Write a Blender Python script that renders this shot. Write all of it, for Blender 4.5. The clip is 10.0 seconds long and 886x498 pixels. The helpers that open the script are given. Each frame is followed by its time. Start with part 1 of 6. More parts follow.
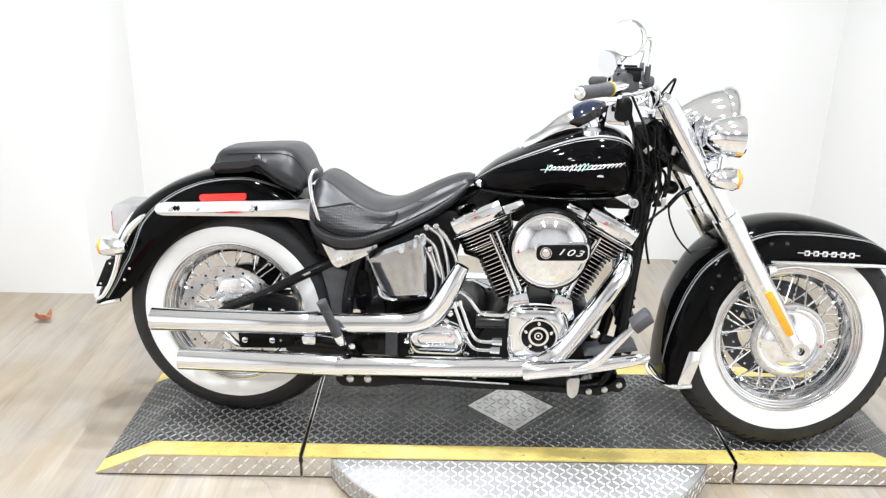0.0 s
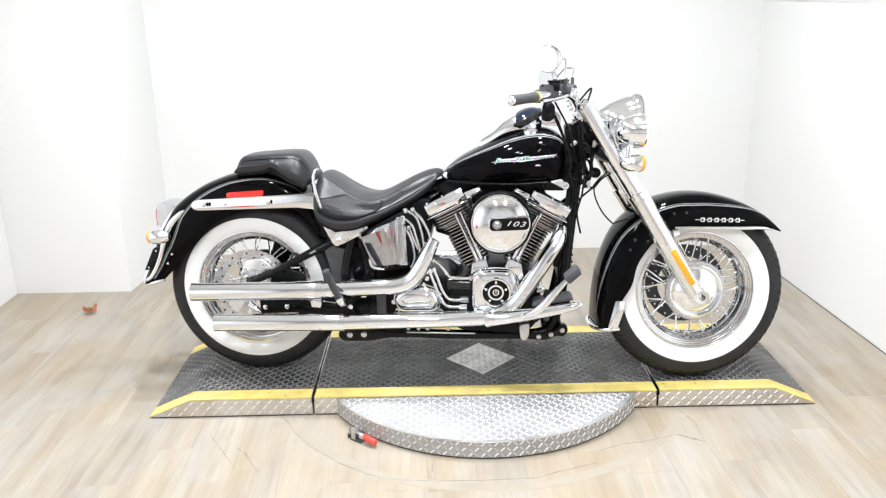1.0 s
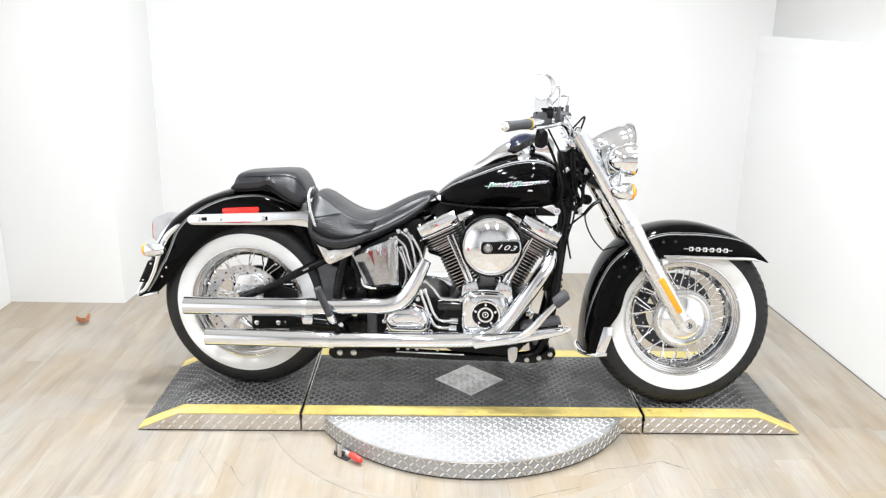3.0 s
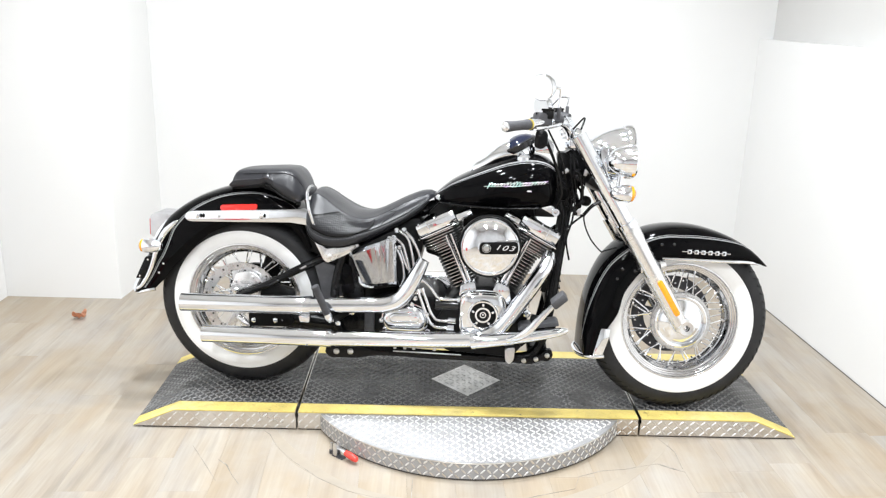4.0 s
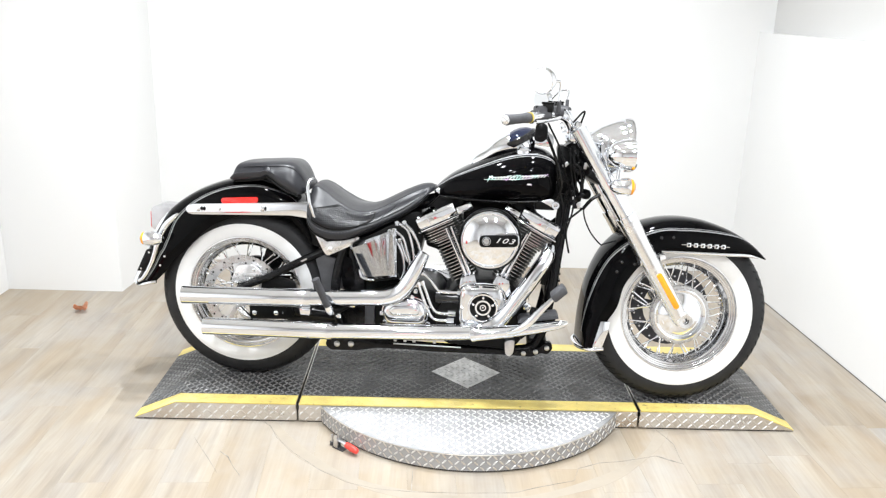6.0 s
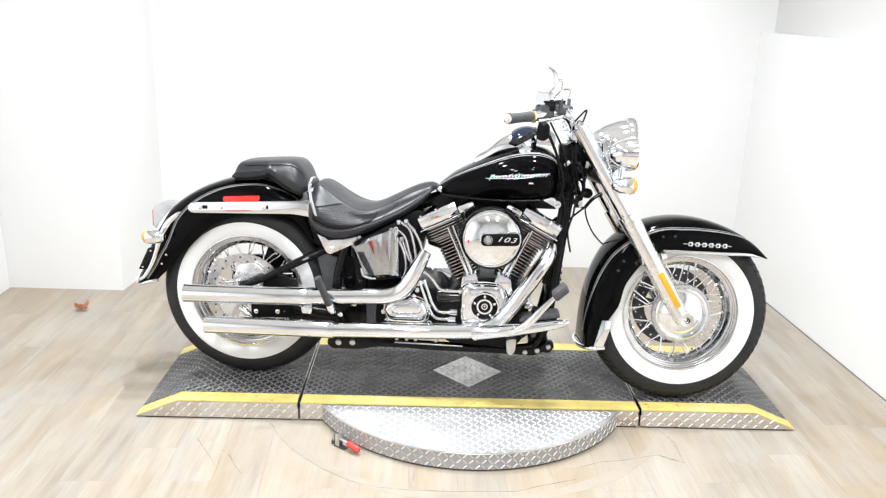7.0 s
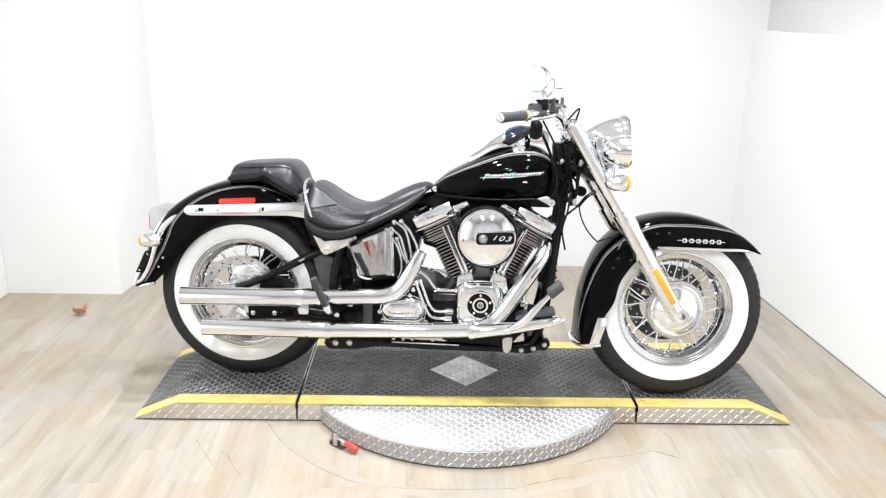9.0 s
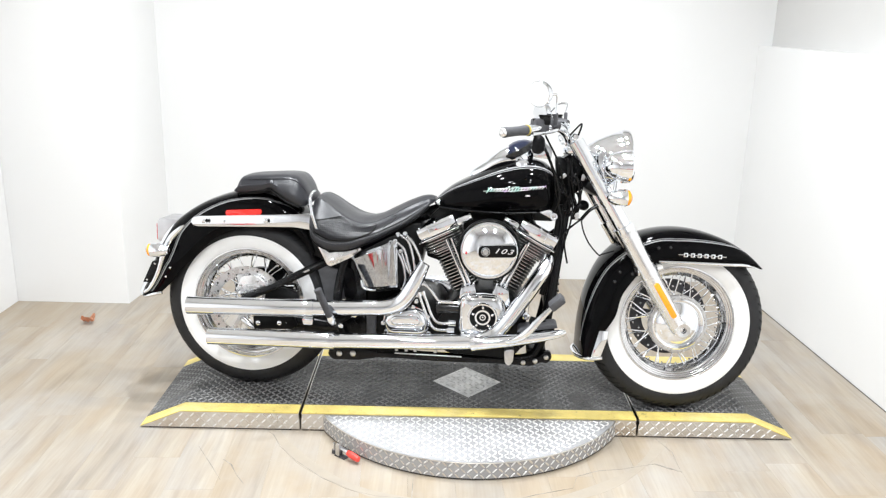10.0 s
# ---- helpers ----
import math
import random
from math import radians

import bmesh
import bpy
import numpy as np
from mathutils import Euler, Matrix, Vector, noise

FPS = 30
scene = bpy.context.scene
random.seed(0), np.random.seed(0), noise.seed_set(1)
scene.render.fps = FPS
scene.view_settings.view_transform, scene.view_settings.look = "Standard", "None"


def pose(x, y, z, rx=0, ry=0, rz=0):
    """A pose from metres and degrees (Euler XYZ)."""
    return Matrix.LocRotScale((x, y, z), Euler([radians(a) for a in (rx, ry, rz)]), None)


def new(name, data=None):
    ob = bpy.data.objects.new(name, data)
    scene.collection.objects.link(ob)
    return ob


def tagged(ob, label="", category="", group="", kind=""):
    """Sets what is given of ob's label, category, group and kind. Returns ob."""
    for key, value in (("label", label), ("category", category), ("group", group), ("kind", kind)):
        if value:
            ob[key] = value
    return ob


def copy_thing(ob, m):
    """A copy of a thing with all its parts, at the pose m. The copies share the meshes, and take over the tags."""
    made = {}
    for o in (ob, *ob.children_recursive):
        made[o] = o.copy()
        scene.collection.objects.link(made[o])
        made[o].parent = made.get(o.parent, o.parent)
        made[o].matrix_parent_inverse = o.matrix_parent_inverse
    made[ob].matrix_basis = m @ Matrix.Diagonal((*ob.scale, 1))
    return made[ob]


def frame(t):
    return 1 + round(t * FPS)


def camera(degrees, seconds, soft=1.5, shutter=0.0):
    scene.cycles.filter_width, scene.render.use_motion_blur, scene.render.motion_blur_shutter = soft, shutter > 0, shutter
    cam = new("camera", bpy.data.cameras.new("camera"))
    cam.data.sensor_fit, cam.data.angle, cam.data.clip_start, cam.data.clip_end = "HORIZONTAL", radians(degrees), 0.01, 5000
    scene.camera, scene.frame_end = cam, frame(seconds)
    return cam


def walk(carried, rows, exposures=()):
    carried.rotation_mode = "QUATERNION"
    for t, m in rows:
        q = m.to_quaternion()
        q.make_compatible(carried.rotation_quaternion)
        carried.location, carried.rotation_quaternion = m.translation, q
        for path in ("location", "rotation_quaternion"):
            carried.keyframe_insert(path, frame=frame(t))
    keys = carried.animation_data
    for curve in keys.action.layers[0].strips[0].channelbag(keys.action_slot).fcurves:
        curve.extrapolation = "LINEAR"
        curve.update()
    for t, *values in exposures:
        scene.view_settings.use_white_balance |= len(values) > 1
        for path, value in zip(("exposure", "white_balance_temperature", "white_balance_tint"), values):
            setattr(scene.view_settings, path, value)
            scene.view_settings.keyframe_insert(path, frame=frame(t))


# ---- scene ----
cam = camera(57.0, 10.0, soft=1.25)
# seconds, eye x, y, z in metres, yaw, pitch, roll in degrees
ROWS = [
    (0, 0.3647, -1.9287, 1.3747, -0.459, -19.664, -1.200),
    (0.5, 0.4565, -2.2642, 1.4283, 0.068, -18.426, -1.577),
    (1, 0.4306, -2.5468, 1.4302, -0.673, -17.988, 0.906),
    (1.5, 0.4222, -2.6305, 1.4496, -0.632, -17.226, -0.243),
    (2, 0.4456, -2.5910, 1.4519, -0.467, -16.924, -0.925),
    (2.5, 0.4491, -2.5797, 1.4452, -0.836, -16.503, -0.646),
    (4, 0.4461, -2.5742, 1.4396, -1.069, -16.521, -1.669),
    (4.5, 0.4387, -2.5698, 1.4448, -1.363, -16.857, -1.696),
    (5, 0.4478, -2.5756, 1.4371, -1.412, -16.674, -1.446),
    (5.5, 0.4487, -2.5807, 1.4399, -1.111, -16.923, -1.624),
    (7, 0.4392, -2.5857, 1.4367, -1.094, -16.978, -1.791),
    (7.5, 0.4416, -2.5869, 1.4333, -1.085, -16.871, -1.490),
    (8, 0.4425, -2.5914, 1.4348, -1.142, -16.727, -1.406),
    (8.5, 0.4435, -2.5946, 1.4373, -1.340, -16.775, -1.380),
    (9, 0.4525, -2.6009, 1.4322, -1.149, -16.831, -1.107),
    (9.5, 0.4606, -2.6142, 1.4358, -0.764, -16.599, -1.320),
    (10, 0.4721, -2.6298, 1.4432, -0.472, -16.014, -1.387),
]
walk(cam, [(t, pose(x, y, z, 90 + pitch, 0, yaw) @ pose(0, 0, 0, 0, 0, -roll)) for t, x, y, z, yaw, pitch, roll in ROWS],
     [(0, 0.0), (0.5, -0.01), (1, -0.04), (1.5, -0.06), (2, -0.07), (2.5, -0.06), (4, -0.03), (4.5, -0.03), (5.5, 0.0), (7, 0.04), (8, 0.04), (9, 0.0), (9.5, -0.02), (10, -0.05)])

# ---- world, lamps ----
world = bpy.data.worlds.new("world")
scene.world = world
world.use_nodes = True
world.node_tree.nodes["Background"].inputs[0].default_value = (0.9, 0.95, 1.0, 1)
world.node_tree.nodes["Background"].inputs[1].default_value = 0.1
CEIL = 2.75
LAMP_WATTS = 28.5
# the y -3.3 pair is added, unseen, to light the bike's near side
LAMPS = [(x, y) for y in (-3.3, -2.4, -0.55, 0.33) for x in (-0.15, 1.0)]


# ---- materials ----
def mat(name, colour, rough=0.5, metal=0.0, spec=0.5, coat=0.0, var=0.0, scale=8.0, bump=0.0, bscale=60.0, rvar=0.0, rand=0.0, stretch=(1, 1, 1)):
    """A principled material with mottling, fine relief and roughness variation, in object or world size."""
    m = bpy.data.materials.new(name)
    m.use_nodes = True
    nt = m.node_tree
    b = nt.nodes["Principled BSDF"]
    b.inputs["Roughness"].default_value, b.inputs["Metallic"].default_value = rough, metal
    b.inputs["Specular IOR Level"].default_value = spec
    b.inputs["Coat Weight"].default_value, b.inputs["Coat Roughness"].default_value = coat, 0.03
    b.inputs["Base Color"].default_value = (*colour, 1)
    co = nt.nodes.new("ShaderNodeTexCoord")
    mp = nt.nodes.new("ShaderNodeMapping")
    mp.inputs["Scale"].default_value = stretch
    nt.links.new(co.outputs["Object"], mp.inputs["Vector"])
    if var or rvar or rand:
        n = nt.nodes.new("ShaderNodeTexNoise")
        n.inputs["Scale"].default_value, n.inputs["Detail"].default_value = scale, 6
        nt.links.new(mp.outputs["Vector"], n.inputs["Vector"])
        if var or rand:
            hsv = nt.nodes.new("ShaderNodeHueSaturation")
            hsv.inputs["Color"].default_value = (*colour, 1)
            r = nt.nodes.new("ShaderNodeMapRange")
            r.inputs["From Min"].default_value, r.inputs["From Max"].default_value = 0.3, 0.7
            r.inputs["To Min"].default_value, r.inputs["To Max"].default_value = 1 - var, 1 + var
            nt.links.new(n.outputs["Fac"], r.inputs["Value"])
            out = r.outputs["Result"]
            if rand:
                info = nt.nodes.new("ShaderNodeObjectInfo")
                r2 = nt.nodes.new("ShaderNodeMapRange")
                r2.inputs["To Min"].default_value, r2.inputs["To Max"].default_value = 1 - rand, 1 + rand
                nt.links.new(info.outputs["Random"], r2.inputs["Value"])
                mul = nt.nodes.new("ShaderNodeMath")
                mul.operation = "MULTIPLY"
                nt.links.new(out, mul.inputs[0])
                nt.links.new(r2.outputs["Result"], mul.inputs[1])
                out = mul.outputs[0]
            nt.links.new(out, hsv.inputs["Value"])
            nt.links.new(hsv.outputs["Color"], b.inputs["Base Color"])
        if rvar:
            r3 = nt.nodes.new("ShaderNodeMapRange")
            r3.inputs["From Min"].default_value, r3.inputs["From Max"].default_value = 0.3, 0.7
            r3.inputs["To Min"].default_value, r3.inputs["To Max"].default_value = max(rough - rvar, 0.01), rough + rvar
            nt.links.new(n.outputs["Fac"], r3.inputs["Value"])
            nt.links.new(r3.outputs["Result"], b.inputs["Roughness"])
    if bump:
        n2 = nt.nodes.new("ShaderNodeTexNoise")
        n2.inputs["Scale"].default_value, n2.inputs["Detail"].default_value = bscale, 4
        nt.links.new(mp.outputs["Vector"], n2.inputs["Vector"])
        bp = nt.nodes.new("ShaderNodeBump")
        bp.inputs["Strength"].default_value, bp.inputs["Distance"].default_value = bump, 0.002
        nt.links.new(n2.outputs["Fac"], bp.inputs["Height"])
        nt.links.new(bp.outputs["Normal"], b.inputs["Normal"])
    return m


def glow(name, colour, strength):
    m = bpy.data.materials.new(name)
    m.use_nodes = True
    b = m.node_tree.nodes["Principled BSDF"]
    b.inputs["Base Color"].default_value = (*colour, 1)
    b.inputs["Emission Color"].default_value = (*colour, 1)
    b.inputs["Emission Strength"].default_value = strength
    return m


WALL = mat("white_wall_paint", (0.78, 0.78, 0.777), 0.55, var=0.015, scale=1.3, bump=0.15, bscale=180, rvar=0.08)
UPPER = mat("grey_upper_wall", (0.60, 0.595, 0.585), 0.6, var=0.03, scale=1.5, bump=0.15, bscale=180)
# grey of the unseen walls, tuned to what chrome and black paint mirror
UNSEEN_GREY = mat("unseen_wall_grey", (0.70, 0.70, 0.705), 0.6, var=0.1, scale=1.5, bump=0.15, bscale=180)
CEILING = mat("ceiling_paint", (0.86, 0.86, 0.855), 0.7, var=0.02, scale=2, bump=0.2, bscale=90)
CHROME = mat("chrome", (0.89, 0.915, 0.955), 0.04, 1.0, rvar=0.02, scale=14, bump=0.02, bscale=30)
SATIN = mat("satin_aluminium", (0.84, 0.84, 0.845), 0.24, 1.0, var=0.05, scale=30, rvar=0.06)
RIM = mat("polished_rim_steel", (0.80, 0.80, 0.81), 0.11, 1.0, var=0.05, scale=20, rvar=0.05)
ENAMEL = mat("black_enamel", (0.012, 0.012, 0.013), 0.16, spec=0.5)
STEEL = mat("bright_zinc_steel", (0.62, 0.62, 0.63), 0.3, 1.0, var=0.1, scale=60)
PAINT = mat("gloss_black_paint", (0.002, 0.002, 0.0023), 0.04, 0.0, spec=0.085, coat=0.0, rvar=0.02, scale=5)
FRAMEB = mat("black_powder_coat", (0.005, 0.005, 0.0055), 0.22, spec=0.2, var=0.2, scale=30, bump=0.05, bscale=300)
ENGB = mat("black_engine_coat", (0.005, 0.005, 0.005), 0.36, spec=0.12, var=0.25, scale=40, bump=0.1, bscale=400)
RUBBER = mat("tyre_rubber", (0.019, 0.019, 0.0205), 0.55, spec=0.3, var=0.25, scale=25, bump=0.2, bscale=250)
GREYRUB = mat("grey_rubber", (0.06, 0.06, 0.065), 0.55, spec=0.4, var=0.2, scale=40, bump=0.2, bscale=300)
WHITEWALL = mat("whitewall_rubber", (0.84, 0.84, 0.835), 0.5, var=0.03, scale=20, bump=0.08, bscale=200)
LEATHER = mat("black_seat_vinyl", (0.014, 0.0145, 0.018), 0.36, spec=0.52, var=0.15, scale=12, bump=0.14, bscale=330, rvar=0.06)
STRIPE = mat("silver_pinstripe", (0.45, 0.45, 0.46), 0.35, 0.1, var=0.05, scale=40)
AMBER = mat("amber_lens", (0.95, 0.36, 0.01), 0.12, spec=0.6, coat=0.5, var=0.12, scale=160)
REDLENS = mat("red_lens", (0.66, 0.025, 0.018), 0.12, spec=0.6, coat=0.5, var=0.1, scale=160)
CLEARLENS = mat("headlamp_lens", (0.75, 0.76, 0.78), 0.08, 0.6, spec=0.8, coat=0.8, var=0.1, scale=80)
DIAL = mat("blue_black_dial_glass", (0.007, 0.011, 0.030), 0.05, spec=0.4, coat=0.3)
MIRROR = mat("mirror_glass", (0.74, 0.76, 0.78), 0.02, 1.0, var=0.02, scale=10)
# grey that the chrome housing mirrors, put into its colour
TAILGREY = mat("reflected_grey_housing", (0.60, 0.60, 0.62), 0.34, 1.0, var=0.08, scale=30)
DISC = mat("brushed_disc_steel", (0.6, 0.6, 0.61), 0.28, 1.0, var=0.08, scale=50, stretch=(1, 1, 1), rvar=0.06)
# near black for black recesses, and for shade inside holes and grooves
DARKHOLE = mat("dark_recess", (0.01, 0.01, 0.01), 0.6, spec=0.2)
YELLOW = mat("yellow_paint", (0.67, 0.535, 0.165), 0.5, var=0.14, scale=14, bump=0.3, bscale=120, rvar=0.1)
ALU = mat("aluminium_tread_plate", (0.70, 0.69, 0.67), 0.33, 1.0, var=0.10, scale=9, rvar=0.1, bump=0.15, bscale=200)
ALUTOP = mat("worn_aluminium_tread_plate", (0.33, 0.33, 0.335), 0.5, 0.12, spec=0.3, var=0.14, scale=6, rvar=0.12, bump=0.2, bscale=160)
# bright metal that carries the tread bars' glints in its colour
BAR = mat("bright_glint_tread_bar", (0.80, 0.795, 0.79), 0.42, 0.75, var=0.08, scale=20, rvar=0.08)
DIAMOND = mat("dull_bare_aluminium", (0.60, 0.60, 0.595), 0.45, 0.7, var=0.38, scale=13, rvar=0.1)
DECK = mat("black_coated_tread_plate", (0.036, 0.036, 0.037), 0.45, spec=0.52, var=0.35, scale=7, rvar=0.12, bump=0.25, bscale=160)
# worn bars, coloured paler than the deck to hold their glints too
DECKBAR = mat("worn_glinting_tread_bar", (0.165, 0.164, 0.162), 0.29, spec=0.85, var=0.35, scale=6, rvar=0.1)
REDSTEEL = mat("red_cabinet_paint", (0.62, 0.03, 0.035), 0.3, spec=0.5, var=0.06, scale=12, bump=0.05, bscale=200)
REDGRIP = mat("red_vinyl_grip", (0.72, 0.06, 0.045), 0.35, spec=0.5, var=0.06, scale=40)
LEAF = mat("dry_brown_leaf", (0.72, 0.38, 0.24), 0.7, var=0.3, scale=60, bump=0.4, bscale=120)
# near black for joints, and for the shade in gaps under the plates
GAP_DARK = mat("gap_shade_and_joint_dark", (0.05, 0.045, 0.04), 0.8, var=0.3, scale=30)
FAIR = mat("moulded_white_bar_letters", (0.85, 0.85, 0.86), 0.25, 0.5)
DARKGREY = mat("dark_grey_plastic", (0.05, 0.05, 0.055), 0.45, spec=0.45, var=0.15, scale=50)


def worn(m, colour, scale, lo, hi, most=1.0):
    """Patches of another tone over a material: dirt, dust, bare metal or a mirrored colour, with a noise edge."""
    nt = m.node_tree
    base = nt.nodes["Principled BSDF"].inputs["Base Color"]
    co = nt.nodes.new("ShaderNodeNewGeometry")
    n = nt.nodes.new("ShaderNodeTexNoise")
    n.inputs["Scale"].default_value, n.inputs["Detail"].default_value, n.inputs["Roughness"].default_value = scale, 7, 0.62
    nt.links.new(co.outputs["Position"], n.inputs["Vector"])
    r = nt.nodes.new("ShaderNodeMapRange")
    r.inputs["From Min"].default_value, r.inputs["From Max"].default_value, r.inputs["To Max"].default_value = lo, hi, most
    nt.links.new(n.outputs["Fac"], r.inputs["Value"])
    mix = nt.nodes.new("ShaderNodeMix")
    mix.data_type = "RGBA"
    mix.inputs[7].default_value = (*colour, 1)
    if base.is_linked:
        nt.links.new(base.links[0].from_socket, mix.inputs[6])
    else:
        mix.inputs[6].default_value = base.default_value
    nt.links.new(r.outputs[0], mix.inputs[0])
    nt.links.new(mix.outputs[2], base)
    return m


worn(DECK, (0.125, 0.120, 0.112), 3.2, 0.48, 0.72, 0.75)
worn(DECK, (0.012, 0.012, 0.012), 9.0, 0.56, 0.70, 0.7)
worn(YELLOW, (0.20, 0.15, 0.06), 38.0, 0.62, 0.72, 0.8)
worn(YELLOW, (0.80, 0.70, 0.36), 6.0, 0.52, 0.75, 0.6)
worn(DIAMOND, (0.09, 0.09, 0.09), 55.0, 0.60, 0.68, 0.8)
worn(ALUTOP, (0.36, 0.355, 0.35), 7.0, 0.50, 0.75, 0.6)
# tan of the floor's reflection, put into the plate's colour
worn(ALU, (0.60, 0.52, 0.44), 5.0, 0.38, 0.70, 0.75)


def plank_material():
    """Pale washed-oak vinyl: grain streaks along the board, board-to-board tone, knots."""
    m = mat("washed_oak_vinyl", (0.6, 0.52, 0.41), 0.45, spec=0.28)
    nt = m.node_tree
    b = nt.nodes["Principled BSDF"]
    co = nt.nodes.new("ShaderNodeNewGeometry")
    info = nt.nodes.new("ShaderNodeObjectInfo")
    off = nt.nodes.new("ShaderNodeVectorMath")
    off.operation = "MULTIPLY_ADD"
    comb = nt.nodes.new("ShaderNodeCombineXYZ")
    for i in range(3):
        nt.links.new(info.outputs["Random"], comb.inputs[i])
    off.inputs[1].default_value = (0.22, 0.8, 0.1)
    nt.links.new(comb.outputs[0], off.inputs[0])
    nt.links.new(co.outputs["Position"], off.inputs[2])

    def noise_at(sx, sy, detail):
        mp = nt.nodes.new("ShaderNodeMapping")
        mp.inputs["Scale"].default_value = (sx, sy, 1)
        nt.links.new(off.outputs[0], mp.inputs["Vector"])
        n = nt.nodes.new("ShaderNodeTexNoise")
        n.inputs["Scale"].default_value, n.inputs["Detail"].default_value = 1.0, detail
        nt.links.new(mp.outputs[0], n.inputs["Vector"])
        return n.outputs["Fac"]

    broad, fine, blot, streak = noise_at(10, 1.2, 3), noise_at(120, 6, 4), noise_at(4.5, 1.6, 4), noise_at(26, 2.2, 5)
    ramp = nt.nodes.new("ShaderNodeValToRGB")
    e = ramp.color_ramp.elements
    e[0].position, e[0].color = 0.30, (0.330, 0.264, 0.192, 1)
    e[1].position, e[1].color = 0.70, (0.438, 0.398, 0.342, 1)
    mid = ramp.color_ramp.elements.new(0.5)
    mid.color = (0.384, 0.330, 0.262, 1)
    nt.links.new(broad, ramp.inputs["Fac"])
    grey = nt.nodes.new("ShaderNodeMix")
    grey.data_type = "RGBA"
    grey.inputs[7].default_value = (0.355, 0.338, 0.320, 1)
    rb = nt.nodes.new("ShaderNodeMapRange")
    rb.inputs["From Min"].default_value, rb.inputs["From Max"].default_value, rb.inputs["To Max"].default_value = 0.42, 0.68, 0.75
    nt.links.new(blot, rb.inputs["Value"])
    nt.links.new(rb.outputs[0], grey.inputs[0])
    nt.links.new(ramp.outputs["Color"], grey.inputs[6])
    hsv = nt.nodes.new("ShaderNodeHueSaturation")
    nt.links.new(grey.outputs[2], hsv.inputs["Color"])
    r1 = nt.nodes.new("ShaderNodeMapRange")
    r1.inputs["To Min"].default_value, r1.inputs["To Max"].default_value = 0.945, 1.01
    nt.links.new(info.outputs["Random"], r1.inputs["Value"])
    r2 = nt.nodes.new("ShaderNodeMapRange")
    r2.inputs["From Min"].default_value, r2.inputs["From Max"].default_value = 0.3, 0.7
    r2.inputs["To Min"].default_value, r2.inputs["To Max"].default_value = 0.92, 1.06
    nt.links.new(fine, r2.inputs["Value"])
    # printed staves inside each board
    obj = nt.nodes.new("ShaderNodeTexCoord")
    sep = nt.nodes.new("ShaderNodeSeparateXYZ")
    nt.links.new(obj.outputs["Object"], sep.inputs[0])
    shift = nt.nodes.new("ShaderNodeMath")
    shift.operation = "MULTIPLY_ADD"
    shift.inputs[1].default_value = 61.0
    nt.links.new(info.outputs["Random"], shift.inputs[0])
    nt.links.new(sep.outputs["Y"], shift.inputs[2])
    swap = nt.nodes.new("ShaderNodeCombineXYZ")
    nt.links.new(shift.outputs[0], swap.inputs[0])
    nt.links.new(sep.outputs["X"], swap.inputs[1])
    stave = nt.nodes.new("ShaderNodeTexBrick")
    stave.offset, stave.offset_frequency = 0.37, 2
    for key, value in (("Scale", 1.0), ("Mortar Size", 0.0006), ("Mortar Smooth", 0.6), ("Bias", 0.0), ("Brick Width", 0.31), ("Row Height", 0.076)):
        stave.inputs[key].default_value = value
    stave.inputs["Color1"].default_value, stave.inputs["Color2"].default_value, stave.inputs["Mortar"].default_value = (0.965, 0.965, 0.965, 1), (1.0, 1.0, 1.0, 1), (0.955, 0.955, 0.955, 1)
    nt.links.new(swap.outputs[0], stave.inputs["Vector"])
    mul = nt.nodes.new("ShaderNodeMath")
    mul.operation = "MULTIPLY"
    nt.links.new(r1.outputs[0], mul.inputs[0])
    nt.links.new(r2.outputs[0], mul.inputs[1])
    mul2 = nt.nodes.new("ShaderNodeMath")
    mul2.operation = "MULTIPLY"
    nt.links.new(mul.outputs[0], mul2.inputs[0])
    nt.links.new(stave.outputs["Color"], mul2.inputs[1])
    r4 = nt.nodes.new("ShaderNodeMapRange")
    r4.inputs["From Min"].default_value, r4.inputs["From Max"].default_value = 0.30, 0.50
    r4.inputs["To Min"].default_value, r4.inputs["To Max"].default_value = 0.81, 1.0
    nt.links.new(streak, r4.inputs["Value"])
    mul3 = nt.nodes.new("ShaderNodeMath")
    mul3.operation = "MULTIPLY"
    nt.links.new(mul2.outputs[0], mul3.inputs[0])
    nt.links.new(r4.outputs[0], mul3.inputs[1])
    nt.links.new(mul3.outputs[0], hsv.inputs["Value"])
    nt.links.new(hsv.outputs["Color"], b.inputs["Base Color"])
    bp = nt.nodes.new("ShaderNodeBump")
    bp.inputs["Strength"].default_value, bp.inputs["Distance"].default_value = 0.25, 0.001
    nt.links.new(fine, bp.inputs["Height"])
    nt.links.new(bp.outputs["Normal"], b.inputs["Normal"])
    rr = nt.nodes.new("ShaderNodeMapRange")
    rr.inputs["To Min"].default_value, rr.inputs["To Max"].default_value = 0.3, 0.52
    nt.links.new(broad, rr.inputs["Value"])
    nt.links.new(rr.outputs[0], b.inputs["Roughness"])
    return m


